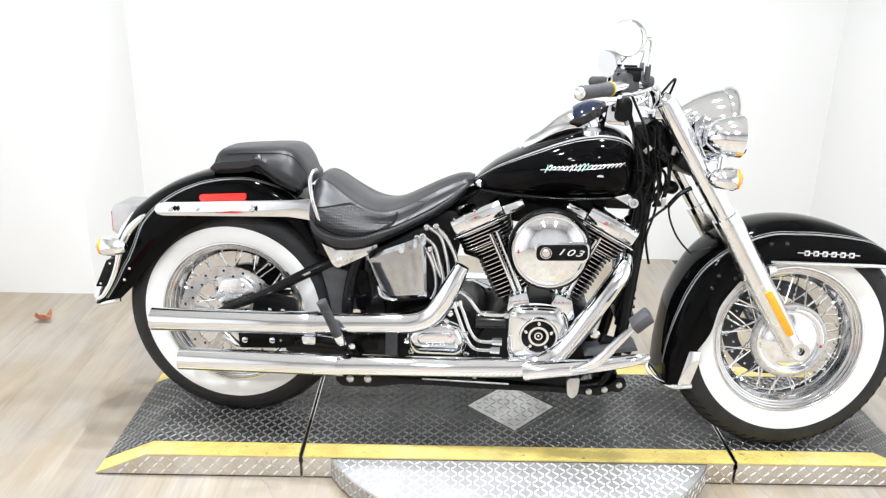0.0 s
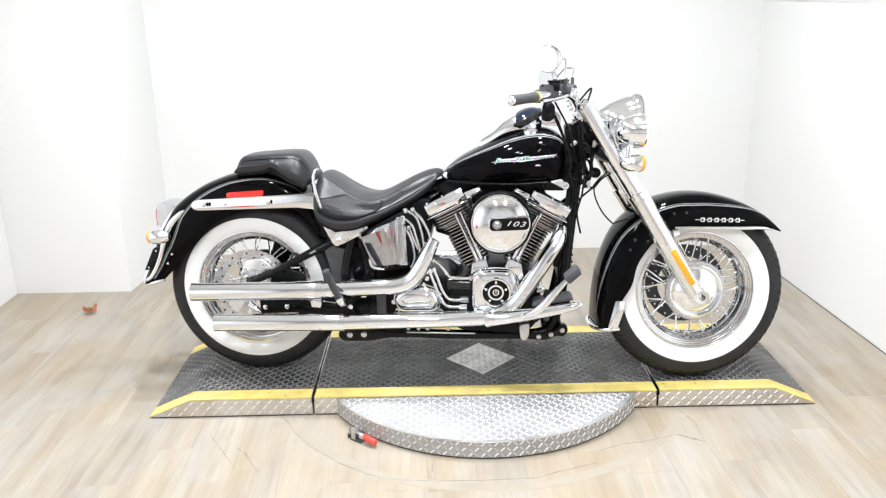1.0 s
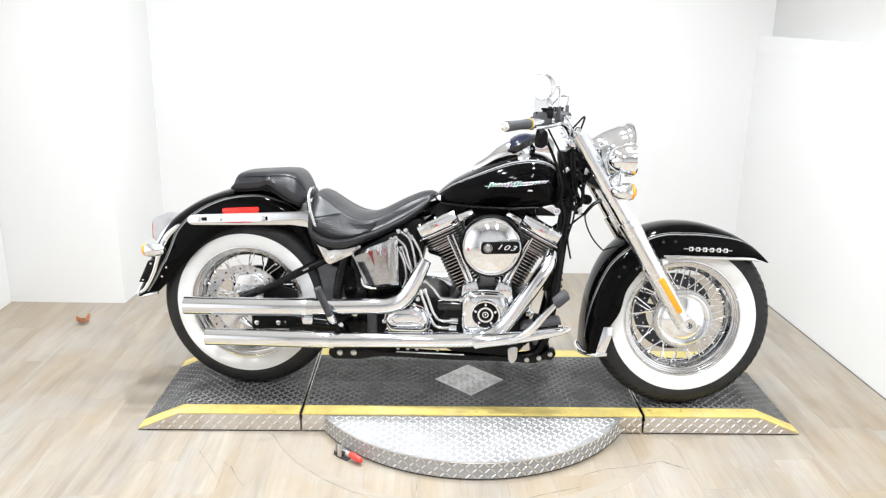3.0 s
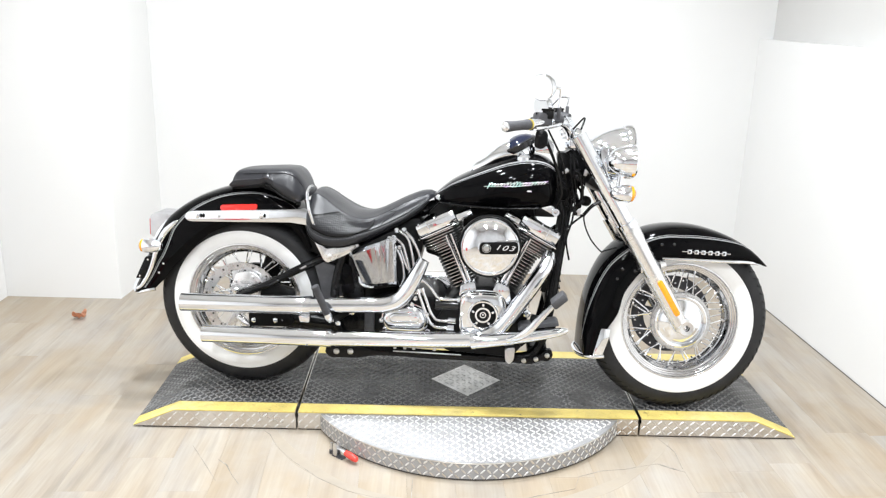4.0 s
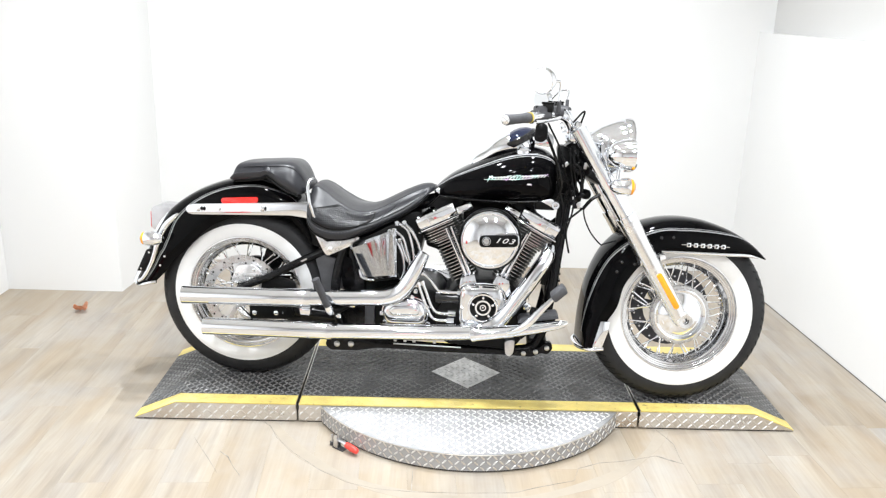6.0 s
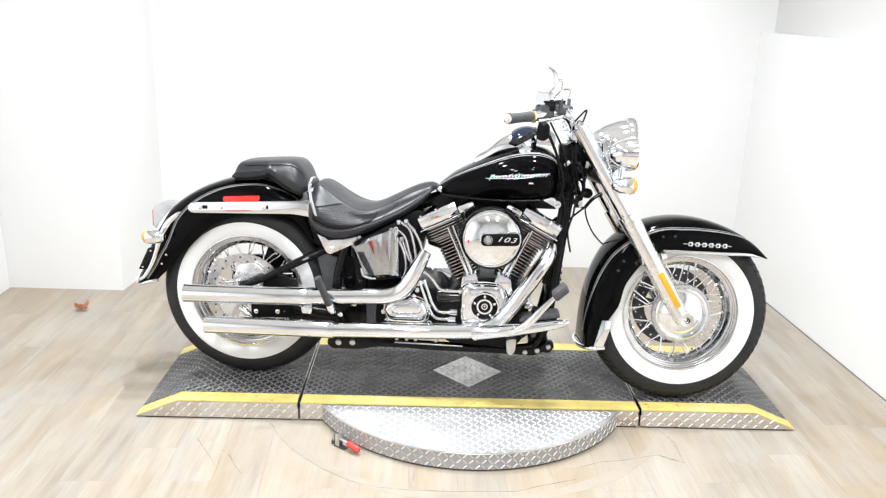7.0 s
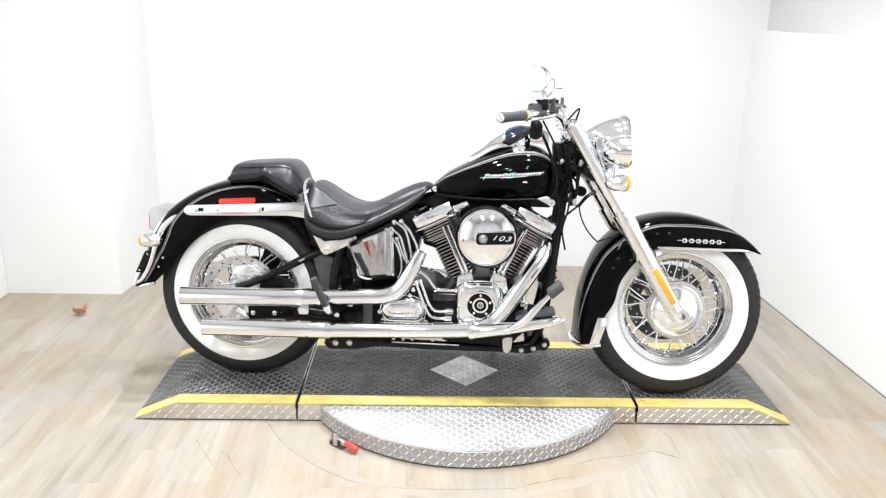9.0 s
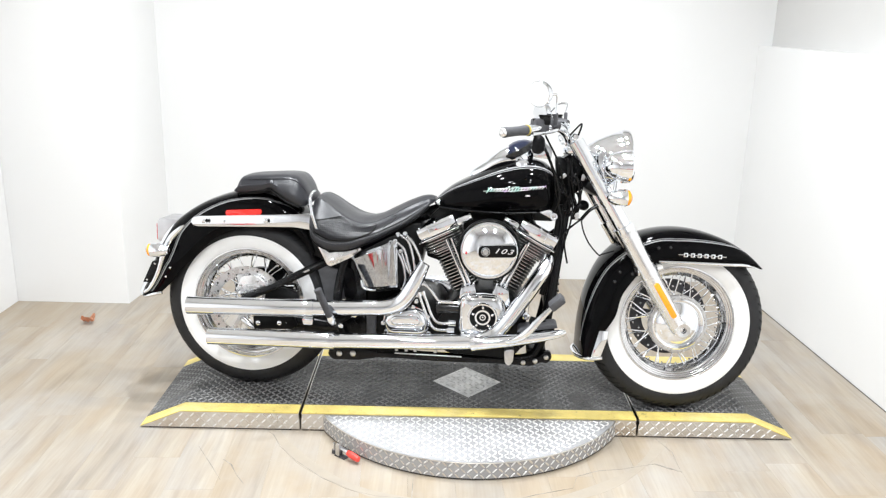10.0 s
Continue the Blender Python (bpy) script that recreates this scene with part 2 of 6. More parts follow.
def weave_material():
    """Black vinyl with a small embossed basket weave."""
    m = mat("basket_weave_vinyl", (0.015, 0.0155, 0.019), 0.30, spec=0.65, var=0.1, scale=20)
    nt = m.node_tree
    co = nt.nodes.new("ShaderNodeTexCoord")
    v = nt.nodes.new("ShaderNodeTexVoronoi")
    v.inputs["Scale"].default_value = 150
    v.inputs["Randomness"].default_value = 0.05
    nt.links.new(co.outputs["Object"], v.inputs["Vector"])
    bp = nt.nodes.new("ShaderNodeBump")
    bp.inputs["Strength"].default_value, bp.inputs["Distance"].default_value = 0.4, 0.002
    bp.invert = True
    nt.links.new(v.outputs["Distance"], bp.inputs["Height"])
    nt.links.new(bp.outputs["Normal"], nt.nodes["Principled BSDF"].inputs["Normal"])
    return m


def iridescent_material():
    """Holographic silver script: hue drifts along its length."""
    m = mat("holographic_silver", (0.8, 0.8, 0.8), 0.2, 0.6)
    nt = m.node_tree
    co = nt.nodes.new("ShaderNodeTexCoord")
    n = nt.nodes.new("ShaderNodeTexNoise")
    n.inputs["Scale"].default_value = 22
    nt.links.new(co.outputs["Object"], n.inputs["Vector"])
    ramp = nt.nodes.new("ShaderNodeValToRGB")
    e = ramp.color_ramp.elements
    e[0].position, e[0].color = 0.35, (0.72, 0.5, 0.85, 1)
    e[1].position, e[1].color = 0.66, (0.55, 0.9, 0.85, 1)
    k = ramp.color_ramp.elements.new(0.5)
    k.color = (0.9, 0.88, 0.88, 1)
    nt.links.new(n.outputs["Fac"], ramp.inputs["Fac"])
    nt.links.new(ramp.outputs["Color"], nt.nodes["Principled BSDF"].inputs["Base Color"])
    return m


OAK = worn(worn(plank_material(), (0.345, 0.276, 0.192), 1.5, 0.44, 0.70, 0.65), (0.390, 0.374, 0.358), 2.2, 0.50, 0.74, 0.55)
WEAVE, HOLO = weave_material(), iridescent_material()


# ---- mesh helpers ----
def finish(name, bm, material, smooth=38, xf=None):
    if xf is not None:
        bmesh.ops.transform(bm, matrix=xf, verts=bm.verts)
    bmesh.ops.recalc_face_normals(bm, faces=bm.faces)
    me = bpy.data.meshes.new(name)
    bm.to_mesh(me)
    bm.free()
    for x in (material if isinstance(material, (list, tuple)) else [material]):
        me.materials.append(x)
    if smooth:
        me.polygons.foreach_set("use_smooth", [True] * len(me.polygons))
        me.set_sharp_from_angle(angle=radians(smooth))
    return me


def part(name, bm, material, parent, label="", xf=None, smooth=38):
    ob = new(name, finish(name, bm, material, smooth, xf))
    ob.parent = parent
    return tagged(ob, label)


def thing(name, bm, material, label, category, kind="", group="", smooth=38):
    return tagged(new(name, finish(name, bm, material, smooth)), label, category, group, kind)


def base(name, m, label, category, group=""):
    ob = new(name)
    ob.matrix_basis = m
    return tagged(ob, label, category, group)


def join(*bms):
    out = bms[0]
    for b in bms[1:]:
        me = bpy.data.meshes.new("tmp")
        b.to_mesh(me)
        out.from_mesh(me)
        bpy.data.meshes.remove(me)
        b.free()
    return out


def box(x0, x1, y0, y1, z0, z1, bevel=0.0, seg=2):
    bm = bmesh.new()
    bmesh.ops.create_cube(bm, size=1)
    bmesh.ops.transform(bm, matrix=Matrix.LocRotScale(((x0 + x1) / 2, (y0 + y1) / 2, (z0 + z1) / 2), None, (x1 - x0, y1 - y0, z1 - z0)), verts=bm.verts)
    if bevel:
        bmesh.ops.bevel(bm, geom=bm.edges[:], offset=bevel, segments=seg, profile=0.5, affect="EDGES")
    return bm


def rings(bm, grid, caps=True, loop=True):
    """Skin a list of vertex rings."""
    vs = [[bm.verts.new(p) for p in ring] for ring in grid]
    n = len(vs[0])
    for a, b in zip(vs, vs[1:]):
        for j in range(n if loop else n - 1):
            bm.faces.new((a[j], a[(j + 1) % n], b[(j + 1) % n], b[j]))
    if caps:
        for ring in (vs[0], vs[-1]):
            bm.faces.new(ring)
    return bm


def spline(pts, steps):
    """Catmull-Rom through the points (any dimension)."""
    p = [np.array(q, float) for q in pts]
    p = [2 * p[0] - p[1]] + p + [2 * p[-1] - p[-2]]
    out = []
    for i in range(1, len(p) - 2):
        for k in range(steps):
            t = k / steps
            out.append(0.5 * (2 * p[i] + (p[i + 1] - p[i - 1]) * t + (2 * p[i - 1] - 5 * p[i] + 4 * p[i + 1] - p[i + 2]) * t * t
                              + (3 * p[i] - p[i - 1] - 3 * p[i + 1] + p[i + 2]) * t ** 3))
    out.append(p[-2])
    return out


def tube(pts, r, n=14, steps=6, flat=1.0, caps=True):
    """A tube along a curve through (x, y, z) points; r a number or one radius a point; steps=1 keeps it straight."""
    rr = r if isinstance(r, (list, tuple)) else [r] * len(pts)
    q = spline([(*p, a) for p, a in zip(pts, rr)], steps)
    c = [Vector(a[:3]) for a in q]
    ref = None
    grid = []
    for i, o in enumerate(c):
        t = (c[min(i + 1, len(c) - 1)] - c[max(i - 1, 0)]).normalized()
        if ref is None:
            ref = t.orthogonal().normalized()
            if abs(t.y) < 0.9:
                ref = Vector((0, 1, 0))
        ref = (ref - t * ref.dot(t)).normalized()
        b = t.cross(ref)
        a = float(q[i][3])
        grid.append([o + a * (math.cos(u) * ref * flat + math.sin(u) * b) for u in np.linspace(0, 2 * math.pi, n, endpoint=False)])
    return rings(bmesh.new(), grid, caps)


def lathe(profile, n=64, caps=False, closed=False):
    """Revolve (radius, y) points round the y axis."""
    bm = bmesh.new()
    us = np.linspace(0, 2 * math.pi, n, endpoint=False)
    grid = [[(r * math.cos(u), y, r * math.sin(u)) for u in us] for r, y in profile]
    if closed:
        grid.append(grid[0])
    rings(bm, grid, caps)
    if closed:
        bmesh.ops.remove_doubles(bm, verts=bm.verts, dist=1e-6)
    return bm


def at(x, y, z, rx=0, ry=0, rz=0):
    return pose(x, y, z, rx, ry, rz)


def moved(bm, m):
    bmesh.ops.transform(bm, matrix=m, verts=bm.verts)
    return bm


def slab(poly, y0, y1, bevel=0.004, seg=2):
    """A plate: an outline in x, z, from y0 to y1, with rounded edges."""
    bm = bmesh.new()
    f = bm.faces.new([bm.verts.new((x, y0, z)) for x, z in poly])
    g = bmesh.ops.extrude_face_region(bm, geom=[f])
    bmesh.ops.translate(bm, vec=(0, y1 - y0, 0), verts=[v for v in g["geom"] if isinstance(v, bmesh.types.BMVert)])
    if bevel:
        bmesh.ops.recalc_face_normals(bm, faces=bm.faces)
        bmesh.ops.bevel(bm, geom=bm.edges[:], offset=bevel, segments=seg, profile=0.5, affect="EDGES", clamp_overlap=True)
    return bm


def rounded(poly, r, k=4):
    """Round the corners of an outline."""
    out = []
    n = len(poly)
    for i in range(n):
        a, b, c = (np.array(poly[(i + d) % n], float) for d in (-1, 0, 1))
        u, v = a - b, c - b
        lu, lv = np.linalg.norm(u), np.linalg.norm(v)
        d = min(r, lu * 0.45, lv * 0.45)
        p, q = b + u / lu * d, b + v / lv * d
        for t in np.linspace(0, 1, k + 1):
            out.append(tuple((1 - t) ** 2 * p + 2 * t * (1 - t) * b + t * t * q))
    return out


def rod(a, b, r, n=10):
    return tube([a, b], r, n, 1)


def bolt(x, y, z, r=0.007, h=0.006):
    """A domed bolt head facing -y."""
    return moved(lathe([(0.0005, -h), (r * 0.6, -h), (r, -h * 0.6), (r, 0.002)], 12, True), at(x, y, z))

# ---- the room ----
H = 0.070          # top of the lift deck
WYAW = 2.62        # the room's long walls, and the floor boards, lie turned by this against the lift


def prism(pts, z0, z1, bevel=0.0):
    """An upright block over a plan outline."""
    bm = bmesh.new()
    f = bm.faces.new([bm.verts.new((x, y, z0)) for x, y in pts])
    g = bmesh.ops.extrude_face_region(bm, geom=[f])
    bmesh.ops.translate(bm, vec=(0, 0, z1 - z0), verts=[v for v in g["geom"] if isinstance(v, bmesh.types.BMVert)])
    if bevel:
        bmesh.ops.recalc_face_normals(bm, faces=bm.faces)
        bmesh.ops.bevel(bm, geom=[e for e in bm.edges if abs(e.verts[0].co.z - e.verts[1].co.z) > 0.1], offset=bevel, segments=2, profile=0.5, affect="EDGES")
    return bm


def right_x(y):
    return 2.157 + 0.0458 * (1.83 - y)


BACK, FRONT = 1.828, -5.6
BAY = -2.9         # where the bright bay ends and the added, unseen grey walls begin
thing("wall_left", prism([(-1.80, BAY), (-1.64, BAY), (-1.64, 1.273), (-1.80, 1.273)], -0.05, CEIL), WALL,
      "plain white painted wall beside the bay", "wall", "structure")
# unseen shell added beyond the bay, it shapes the reflections
thing("wall_left_unseen", prism([(-1.80, FRONT), (-1.643, FRONT), (-1.643, BAY - 0.002), (-1.80, BAY - 0.002)], -0.05, CEIL), UNSEEN_GREY,
      "unseen grey wall added beyond the bay", "wall", "structure")
thing("wall_pier", prism([(-1.80, 1.275), (-1.078, 1.273), (-1.035, BACK), (-1.035, 1.98), (-1.80, 1.98)], -0.05, CEIL, 0.004), WALL,
      "white painted corner pier that steps out of the wall", "wall", "structure")
thing("wall_back", prism([(-1.2, BACK), (2.6, BACK), (2.6, 1.97), (-1.2, 1.97)], -0.05, CEIL), WALL,
      "plain white painted wall behind the motorcycle", "wall", "structure")
thing("wall_right", prism([(right_x(BACK), BACK + 0.05), (right_x(BAY), BAY), (right_x(BAY) + 0.2, BAY), (right_x(BACK) + 0.2, BACK + 0.05)], -0.05, 1.31), WALL,
      "white painted half wall with a ledge on top", "wall", "structure")
thing("wall_right_upper", prism([(right_x(BACK) + 0.07, BACK + 0.05), (right_x(BAY) + 0.07, BAY), (right_x(BAY) + 0.2, BAY), (right_x(BACK) + 0.2, BACK + 0.05)], 1.31, CEIL), UPPER,
      "light grey upper wall set back above the ledge", "wall", "structure")
thing("trim_ledge", prism([(right_x(BACK) - 0.0012, BACK + 0.05), (right_x(BAY) - 0.0012, BAY), (right_x(BAY) + 0.069, BAY), (right_x(BACK) + 0.069, BACK + 0.05)], 1.236, 1.325, 0.0), WALL,
      "white painted ledge board capping the half wall", "trim", "structure")
thing("trim_floor_joint", prism([(right_x(BACK) - 0.003, BACK + 0.05), (right_x(BAY) - 0.003, BAY), (right_x(BAY) - 0.0005, BAY), (right_x(BACK) - 0.0005, BACK + 0.05)], 0.0, 0.0025), GAP_DARK,
      "thin dark joint between floor and wall", "trim", "structure")
thing("wall_right_unseen", prism([(right_x(BAY) + 0.002, BAY - 0.002), (2.6, FRONT), (2.8, FRONT), (2.8, BAY - 0.002)], -0.05, CEIL), UNSEEN_GREY,
      "unseen grey wall added beyond the bay", "wall", "structure")
thing("wall_front", prism([(-1.80, FRONT - 0.15), (2.8, FRONT - 0.15), (2.8, FRONT - 0.002), (-1.80, FRONT - 0.002)], -0.05, CEIL), UNSEEN_GREY,
      "unseen grey wall added to close the far end of the room", "wall", "structure")
thing("ceiling", prism([(-1.80, BAY), (2.8, BAY), (2.8, 1.98), (-1.80, 1.98)], CEIL + 0.002, CEIL + 0.1), CEILING,
      "white painted ceiling with round lamps", "ceiling", "structure")
thing("ceiling_unseen", prism([(-1.80, FRONT - 0.15), (2.8, FRONT - 0.15), (2.8, BAY - 0.002), (-1.80, BAY - 0.002)], CEIL + 0.002, CEIL + 0.1), UNSEEN_GREY,
      "unseen grey ceiling added beyond the bay", "ceiling", "structure")

# lamps
lamp_data = bpy.data.lights.new("ceiling_lamp", "AREA")
lamp_data.shape, lamp_data.size, lamp_data.energy, lamp_data.color = "DISK", 0.14, LAMP_WATTS, (0.925, 0.965, 1.0)
lamp_data.spread = radians(160)
DIFFUSER = glow("lamp_diffuser", (1.0, 0.98, 0.95), 8.0)
first = None
for lx, ly in LAMPS:
    here = pose(lx, ly, CEIL)
    if first is None:
        first = base("ceiling_light", here, "round white surface-mounted ceiling lamp, switched on", "lamp", "ceiling lamps")
        part("housing", moved(lathe([(0.102, 0.0), (0.118, -0.004), (0.118, -0.03), (0.112, -0.036), (0.098, -0.036), (0.096, -0.028)], 32), at(0, 0, 0, 90, 0, 0) @ Matrix.Scale(-1, 4, (0, 1, 0))), CEILING, first)
        part("diffuser", moved(lathe([(0.0005, 0.02), (0.096, 0.02), (0.096, 0.014), (0.0005, 0.014)], 32), at(0, 0, 0, -90, 0, 0)), DIFFUSER, first)
    else:
        copy_thing(first, here)
    lamp = new("ceiling_lamp", lamp_data)
    lamp.matrix_basis = pose(lx, ly, CEIL - 0.045)

# ---- the lift ----
DEPTH = 0.572


def lozenges(rows):
    """Raised tread bars: rows of centre, long direction, normal, length, width, height."""
    verts, faces = [], []
    for c, t, n, ln, w, h in rows:
        c, t, n = Vector(c), Vector(t).normalized(), Vector(n).normalized()
        b = n.cross(t)
        k = len(verts)
        for a, s, u in ((0.5, 0, 0), (0.25, 0.5, 0), (-0.25, 0.5, 0), (-0.5, 0, 0), (-0.25, -0.5, 0), (0.25, -0.5, 0), (0.3, 0, 1), (-0.3, 0, 1)):
            verts.append(c + t * a * ln + b * s * w + n * h * u)
        faces += [(k + 1, k + 2, k + 7, k + 6), (k + 4, k + 5, k + 6, k + 7), (k, k + 1, k + 6), (k + 5, k, k + 6), (k + 2, k + 3, k + 7), (k + 3, k + 4, k + 7)]
    bm = bmesh.new()
    vs = [bm.verts.new(v) for v in verts]
    for f in faces:
        bm.faces.new([vs[i] for i in f])
    return bm


def tread_objects(rows, root, material):
    """Tread bars as pieces of their own on one shared mesh."""
    c0, t0, n0, ln, w, h = rows[0]
    me = finish("tread_bar", lozenges([((0, 0, 0), (1, 0, 0), (0, 0, 1), ln, w, h)]), material, 0)
    for c, t, n, *_ in rows:
        t, n = Vector(t).normalized(), Vector(n).normalized()
        b = n.cross(t)
        ob = new("tread_bar", me)
        ob.parent = root
        ob.matrix_basis = Matrix.Translation(c) @ Matrix((t, b, n)).transposed().to_4x4()


def sheet(profile, y0, y1, lift0, lift1):
    """A thin plate following a profile (x, z) along the lift, y0 to y1 deep, between two heights above the profile."""
    bm = bmesh.new()
    grid = [[(x, y0, z + lift0), (x, y1, z + lift0), (x, y1, z + lift1), (x, y0, z + lift1)] for x, z in profile]
    return rings(bm, grid, True)


def tread_on(profile, y0, y1, pitch, ln, w, h, lift, skip=None):
    """Tread bars laid over a profile, alternating their slant."""
    rows = []
    for (xa, za), (xb, zb) in zip(profile, profile[1:]):
        d = Vector((xb - xa, 0, zb - za))
        nrm = Vector((-d.z, 0, d.x)).normalized()
        n_u = max(int(d.length / pitch), 1)
        n_v = max(int(round((y1 - y0) / pitch)), 1)
        for i in range(n_u):
            for j in range(n_v):
                p = Vector((xa, 0, za)) + d * ((i + 0.5) / n_u) + nrm * lift
                p.y = y0 + (j + 0.5) * (y1 - y0) / n_v
                if skip and skip(p.x, p.y):
                    continue
                s = 1 if (i + j) % 2 else -1
                rows.append((p, d.normalized() + Vector((0, s * 1.0, 0)), nrm, ln, w, h))
    return lozenges(rows)


def in_diamond(x, y):
    return abs(x - 0.603) / 0.135 + abs(y - 0.286) / 0.14 < 1


def lift_section(name, profile, label):
    """One low aluminium lift section: body, coated deck, yellow edge bands, bright edges, tread bars."""
    root = base(name, pose(0, 0, 0), label, "motorcycle lift", "lift sections")
    x0, x1 = profile[0][0], profile[-1][0]
    z_low = 0.006
    poly = [(x, max(z - 0.004, z_low)) for x, z in profile]
    floor_line = [(x1, z_low)] if profile[-1][1] > 0.05 else []
    floor_line += [(x0, z_low)] if profile[0][1] > 0.05 else []
    part("body", slab(poly + floor_line, 0.0, DEPTH, 0), ALU, root, "bright aluminium tread plate front", smooth=0)
    # black strip laid in as the shade of the gap underneath
    part("gap_shade", box(x0 + 0.03, x1 - 0.03, 0.004, DEPTH - 0.004, 0.0, 0.0075), GAP_DARK, root)
    part("deck", sheet(profile, 0.064, DEPTH - 0.066, -0.0035, 0.0), DECK, root, "black coated tread plate, worn and dusty")
    part("yellow_band", sheet(profile, 0.0005, 0.064, -0.0035, 0.0006), YELLOW, root, "yellow painted warning band")
    part("yellow_band", sheet(profile, DEPTH - 0.066, DEPTH - 0.0005, -0.0035, 0.0006), YELLOW, root, "yellow painted warning band")
    tagged(part("tread_pattern", tread_on(profile, 0.066, DEPTH - 0.068, 0.0180, 0.0235, 0.0068, 0.0028, 0.0, in_diamond), DECKBAR, root, smooth=0), kind="stuff")
    tagged(part("band_pattern", tread_on(profile, 0.002, 0.064, 0.0180, 0.0225, 0.006, 0.0012, 0.0006), YELLOW, root, smooth=0), kind="stuff")
    rows = []
    n = int((x1 - x0) / 0.0190)
    for i in range(n):
        for j in range(3):
            x, z = x0 + (i + 0.5) * (x1 - x0) / n, 0.014 + j * 0.0200
            top = np.interp(x, [p[0] for p in profile], [p[1] for p in profile])
            if z < top - 0.010:
                rows.append(((x, 0.0, z), (1, 0, 1 if (i + j) % 2 else -1), (0, -1, 0), 0.0225, 0.0058, 0.0020))
    # light catching one slant only, put into bar colour and height
    tread_objects([r for r in rows if r[1][2] > 0], root, BAR)
    tread_objects([(*r[:5], 0.0011) for r in rows if r[1][2] < 0], root, ALU)
    for x in ([x1 - 0.0025] if profile[-1][1] > 0.05 else []) + ([x0] if profile[0][1] > 0.05 else []):
        part("edge_strip", box(x, x + 0.0025, 0.0, DEPTH, 0.05, H + 0.0012), ALU, root, "bare aluminium edge")
    return root


lift_section("lift_section", [(-0.572, 0.008), (-0.426, H), (-0.004, H)], "low black lift section sloping to the floor, yellow edge bands")
mid = lift_section("lift_section", [(0.003, H), (1.201, H)], "flat black middle lift section with a bare diamond")
lift_section("lift_section", [(1.208, H), (1.616, H), (1.764, 0.008)], "low black lift section sloping to the floor, yellow edge bands")
dia = [(0.470, 0.286), (0.603, 0.148), (0.733, 0.286), (0.601, 0.421)]
part("diamond_plate", prism(dia, H - 0.003, H + 0.0012), DIAMOND, mid, "bare worn aluminium diamond plate")
rows = []
for i in range(12):
    for j in range(12):
        x, y = 0.47 + 0.0225 * (i + 0.5), 0.148 + 0.0235 * (j + 0.5)
        if abs(x - 0.603) / 0.12 + abs(y - 0.286) / 0.125 < 1:
            rows.append(((x, y, H + 0.0012), (1, 1 if (i + j) % 2 else -1, 0), (0, 0, 1), 0.0235, 0.006, 0.0018))
tagged(part("diamond_pattern", lozenges(rows), DIAMOND, mid, smooth=0), kind="stuff")

# the turntable that stands out from under the middle section
TCX, TCY, TR = 0.604, 0.295, 0.600
lim = math.acos((-0.002 - TCY) / TR)
arc = [(TCX + TR * math.sin(a), TCY + TR * math.cos(a)) for a in np.linspace(lim, 2 * math.pi - lim, 72)]
turn = base("turntable", pose(0, 0, 0), "round bright aluminium tread plate turntable under the lift", "turntable")
part("disc", prism(arc, 0.0075, H - 0.006), ALUTOP, turn, smooth=30)
# black sheet standing for the shade under the disc's edge
part("gap_shade", prism([(TCX + (x - TCX) * 0.993, TCY + (y - TCY) * 0.993 + 0.001) for x, y in arc], 0.0, 0.0080), GAP_DARK, turn)
part("rim_wire", tube([(TCX + (TR + 0.001) * math.sin(a), TCY + (TR + 0.001) * math.cos(a), H - 0.0065) for a in np.linspace(lim, 2 * math.pi - lim, 72)], 0.0022, 6, 1), ALU, turn, "welded bright rim edge")
rows = []
for i in range(58):
    for j in range(16):
        x, y = 0.04 + 0.0196 * (i + 0.5), -0.315 + 0.0196 * (j + 0.5)
        if (x - TCX) ** 2 + (y - TCY) ** 2 < (TR - 0.012) ** 2 and y < -0.008:
            rows.append(((x, y, H - 0.006), (1, 1 if (i + j) % 2 else -1, 0), (0, 0, 1), 0.0245, 0.0064, 0.0026))
tagged(part("top_pattern", lozenges(rows), BAR, turn, smooth=0), kind="stuff")
rows = []
for i in range(62):
    a = lim + (2 * math.pi - 2 * lim) * (i + 0.5) / 62
    for j in range(3):
        nrm = Vector((math.sin(a), math.cos(a), 0))
        tan = Vector((math.cos(a), -math.sin(a), 0))
        rows.append((Vector((TCX + TR * math.sin(a), TCY + TR * math.cos(a), 0.015 + 0.0195 * j)), tan + Vector((0, 0, 1 if (i + j) % 2 else -1)), nrm, 0.0225, 0.0058, 0.0020))
# same on the rim: the slant that glints is brighter and higher
tread_objects([r for r in rows if r[1][2] < 0], turn, BAR)
tread_objects([(*r[:5], 0.0011) for r in rows if r[1][2] > 0], turn, ALU)

# toggle clamp with a red grip lying against the turntable
clamp = base("toggle_clamp", pose(0.166, -0.172, 0.0, 0, 0, -38), "small steel toggle clamp with a red grip on the floor", "clamp")
part("base_plate", box(-0.024, 0.024, -0.011, 0.011, 0.0, 0.004, 0.0015), DARKGREY, clamp, "dark steel foot plate")
part("grip", tube([(0.030, 0, 0.026), (0.042, 0, 0.024), (0.064, 0, 0.021), (0.078, 0, 0.019), (0.082, 0, 0.019)], [0.009, 0.0110, 0.0112, 0.0095, 0.005], 14, 4), REDGRIP, clamp, "red vinyl grip")
part("lever", tube([(-0.012, 0, 0.03), (0.01, 0, 0.032), (0.036, 0, 0.026)], 0.0045, 8, 4, 1.8), STEEL, clamp)
part("link", slab(rounded([(-0.02, 0.004), (0.0, 0.004), (-0.002, 0.05), (-0.016, 0.05)], 0.006), -0.010, -0.006, 0.001), STEEL, clamp)
part("link", slab(rounded([(-0.02, 0.004), (0.0, 0.004), (-0.002, 0.05), (-0.016, 0.05)], 0.006), 0.006, 0.010, 0.001), STEEL, clamp)
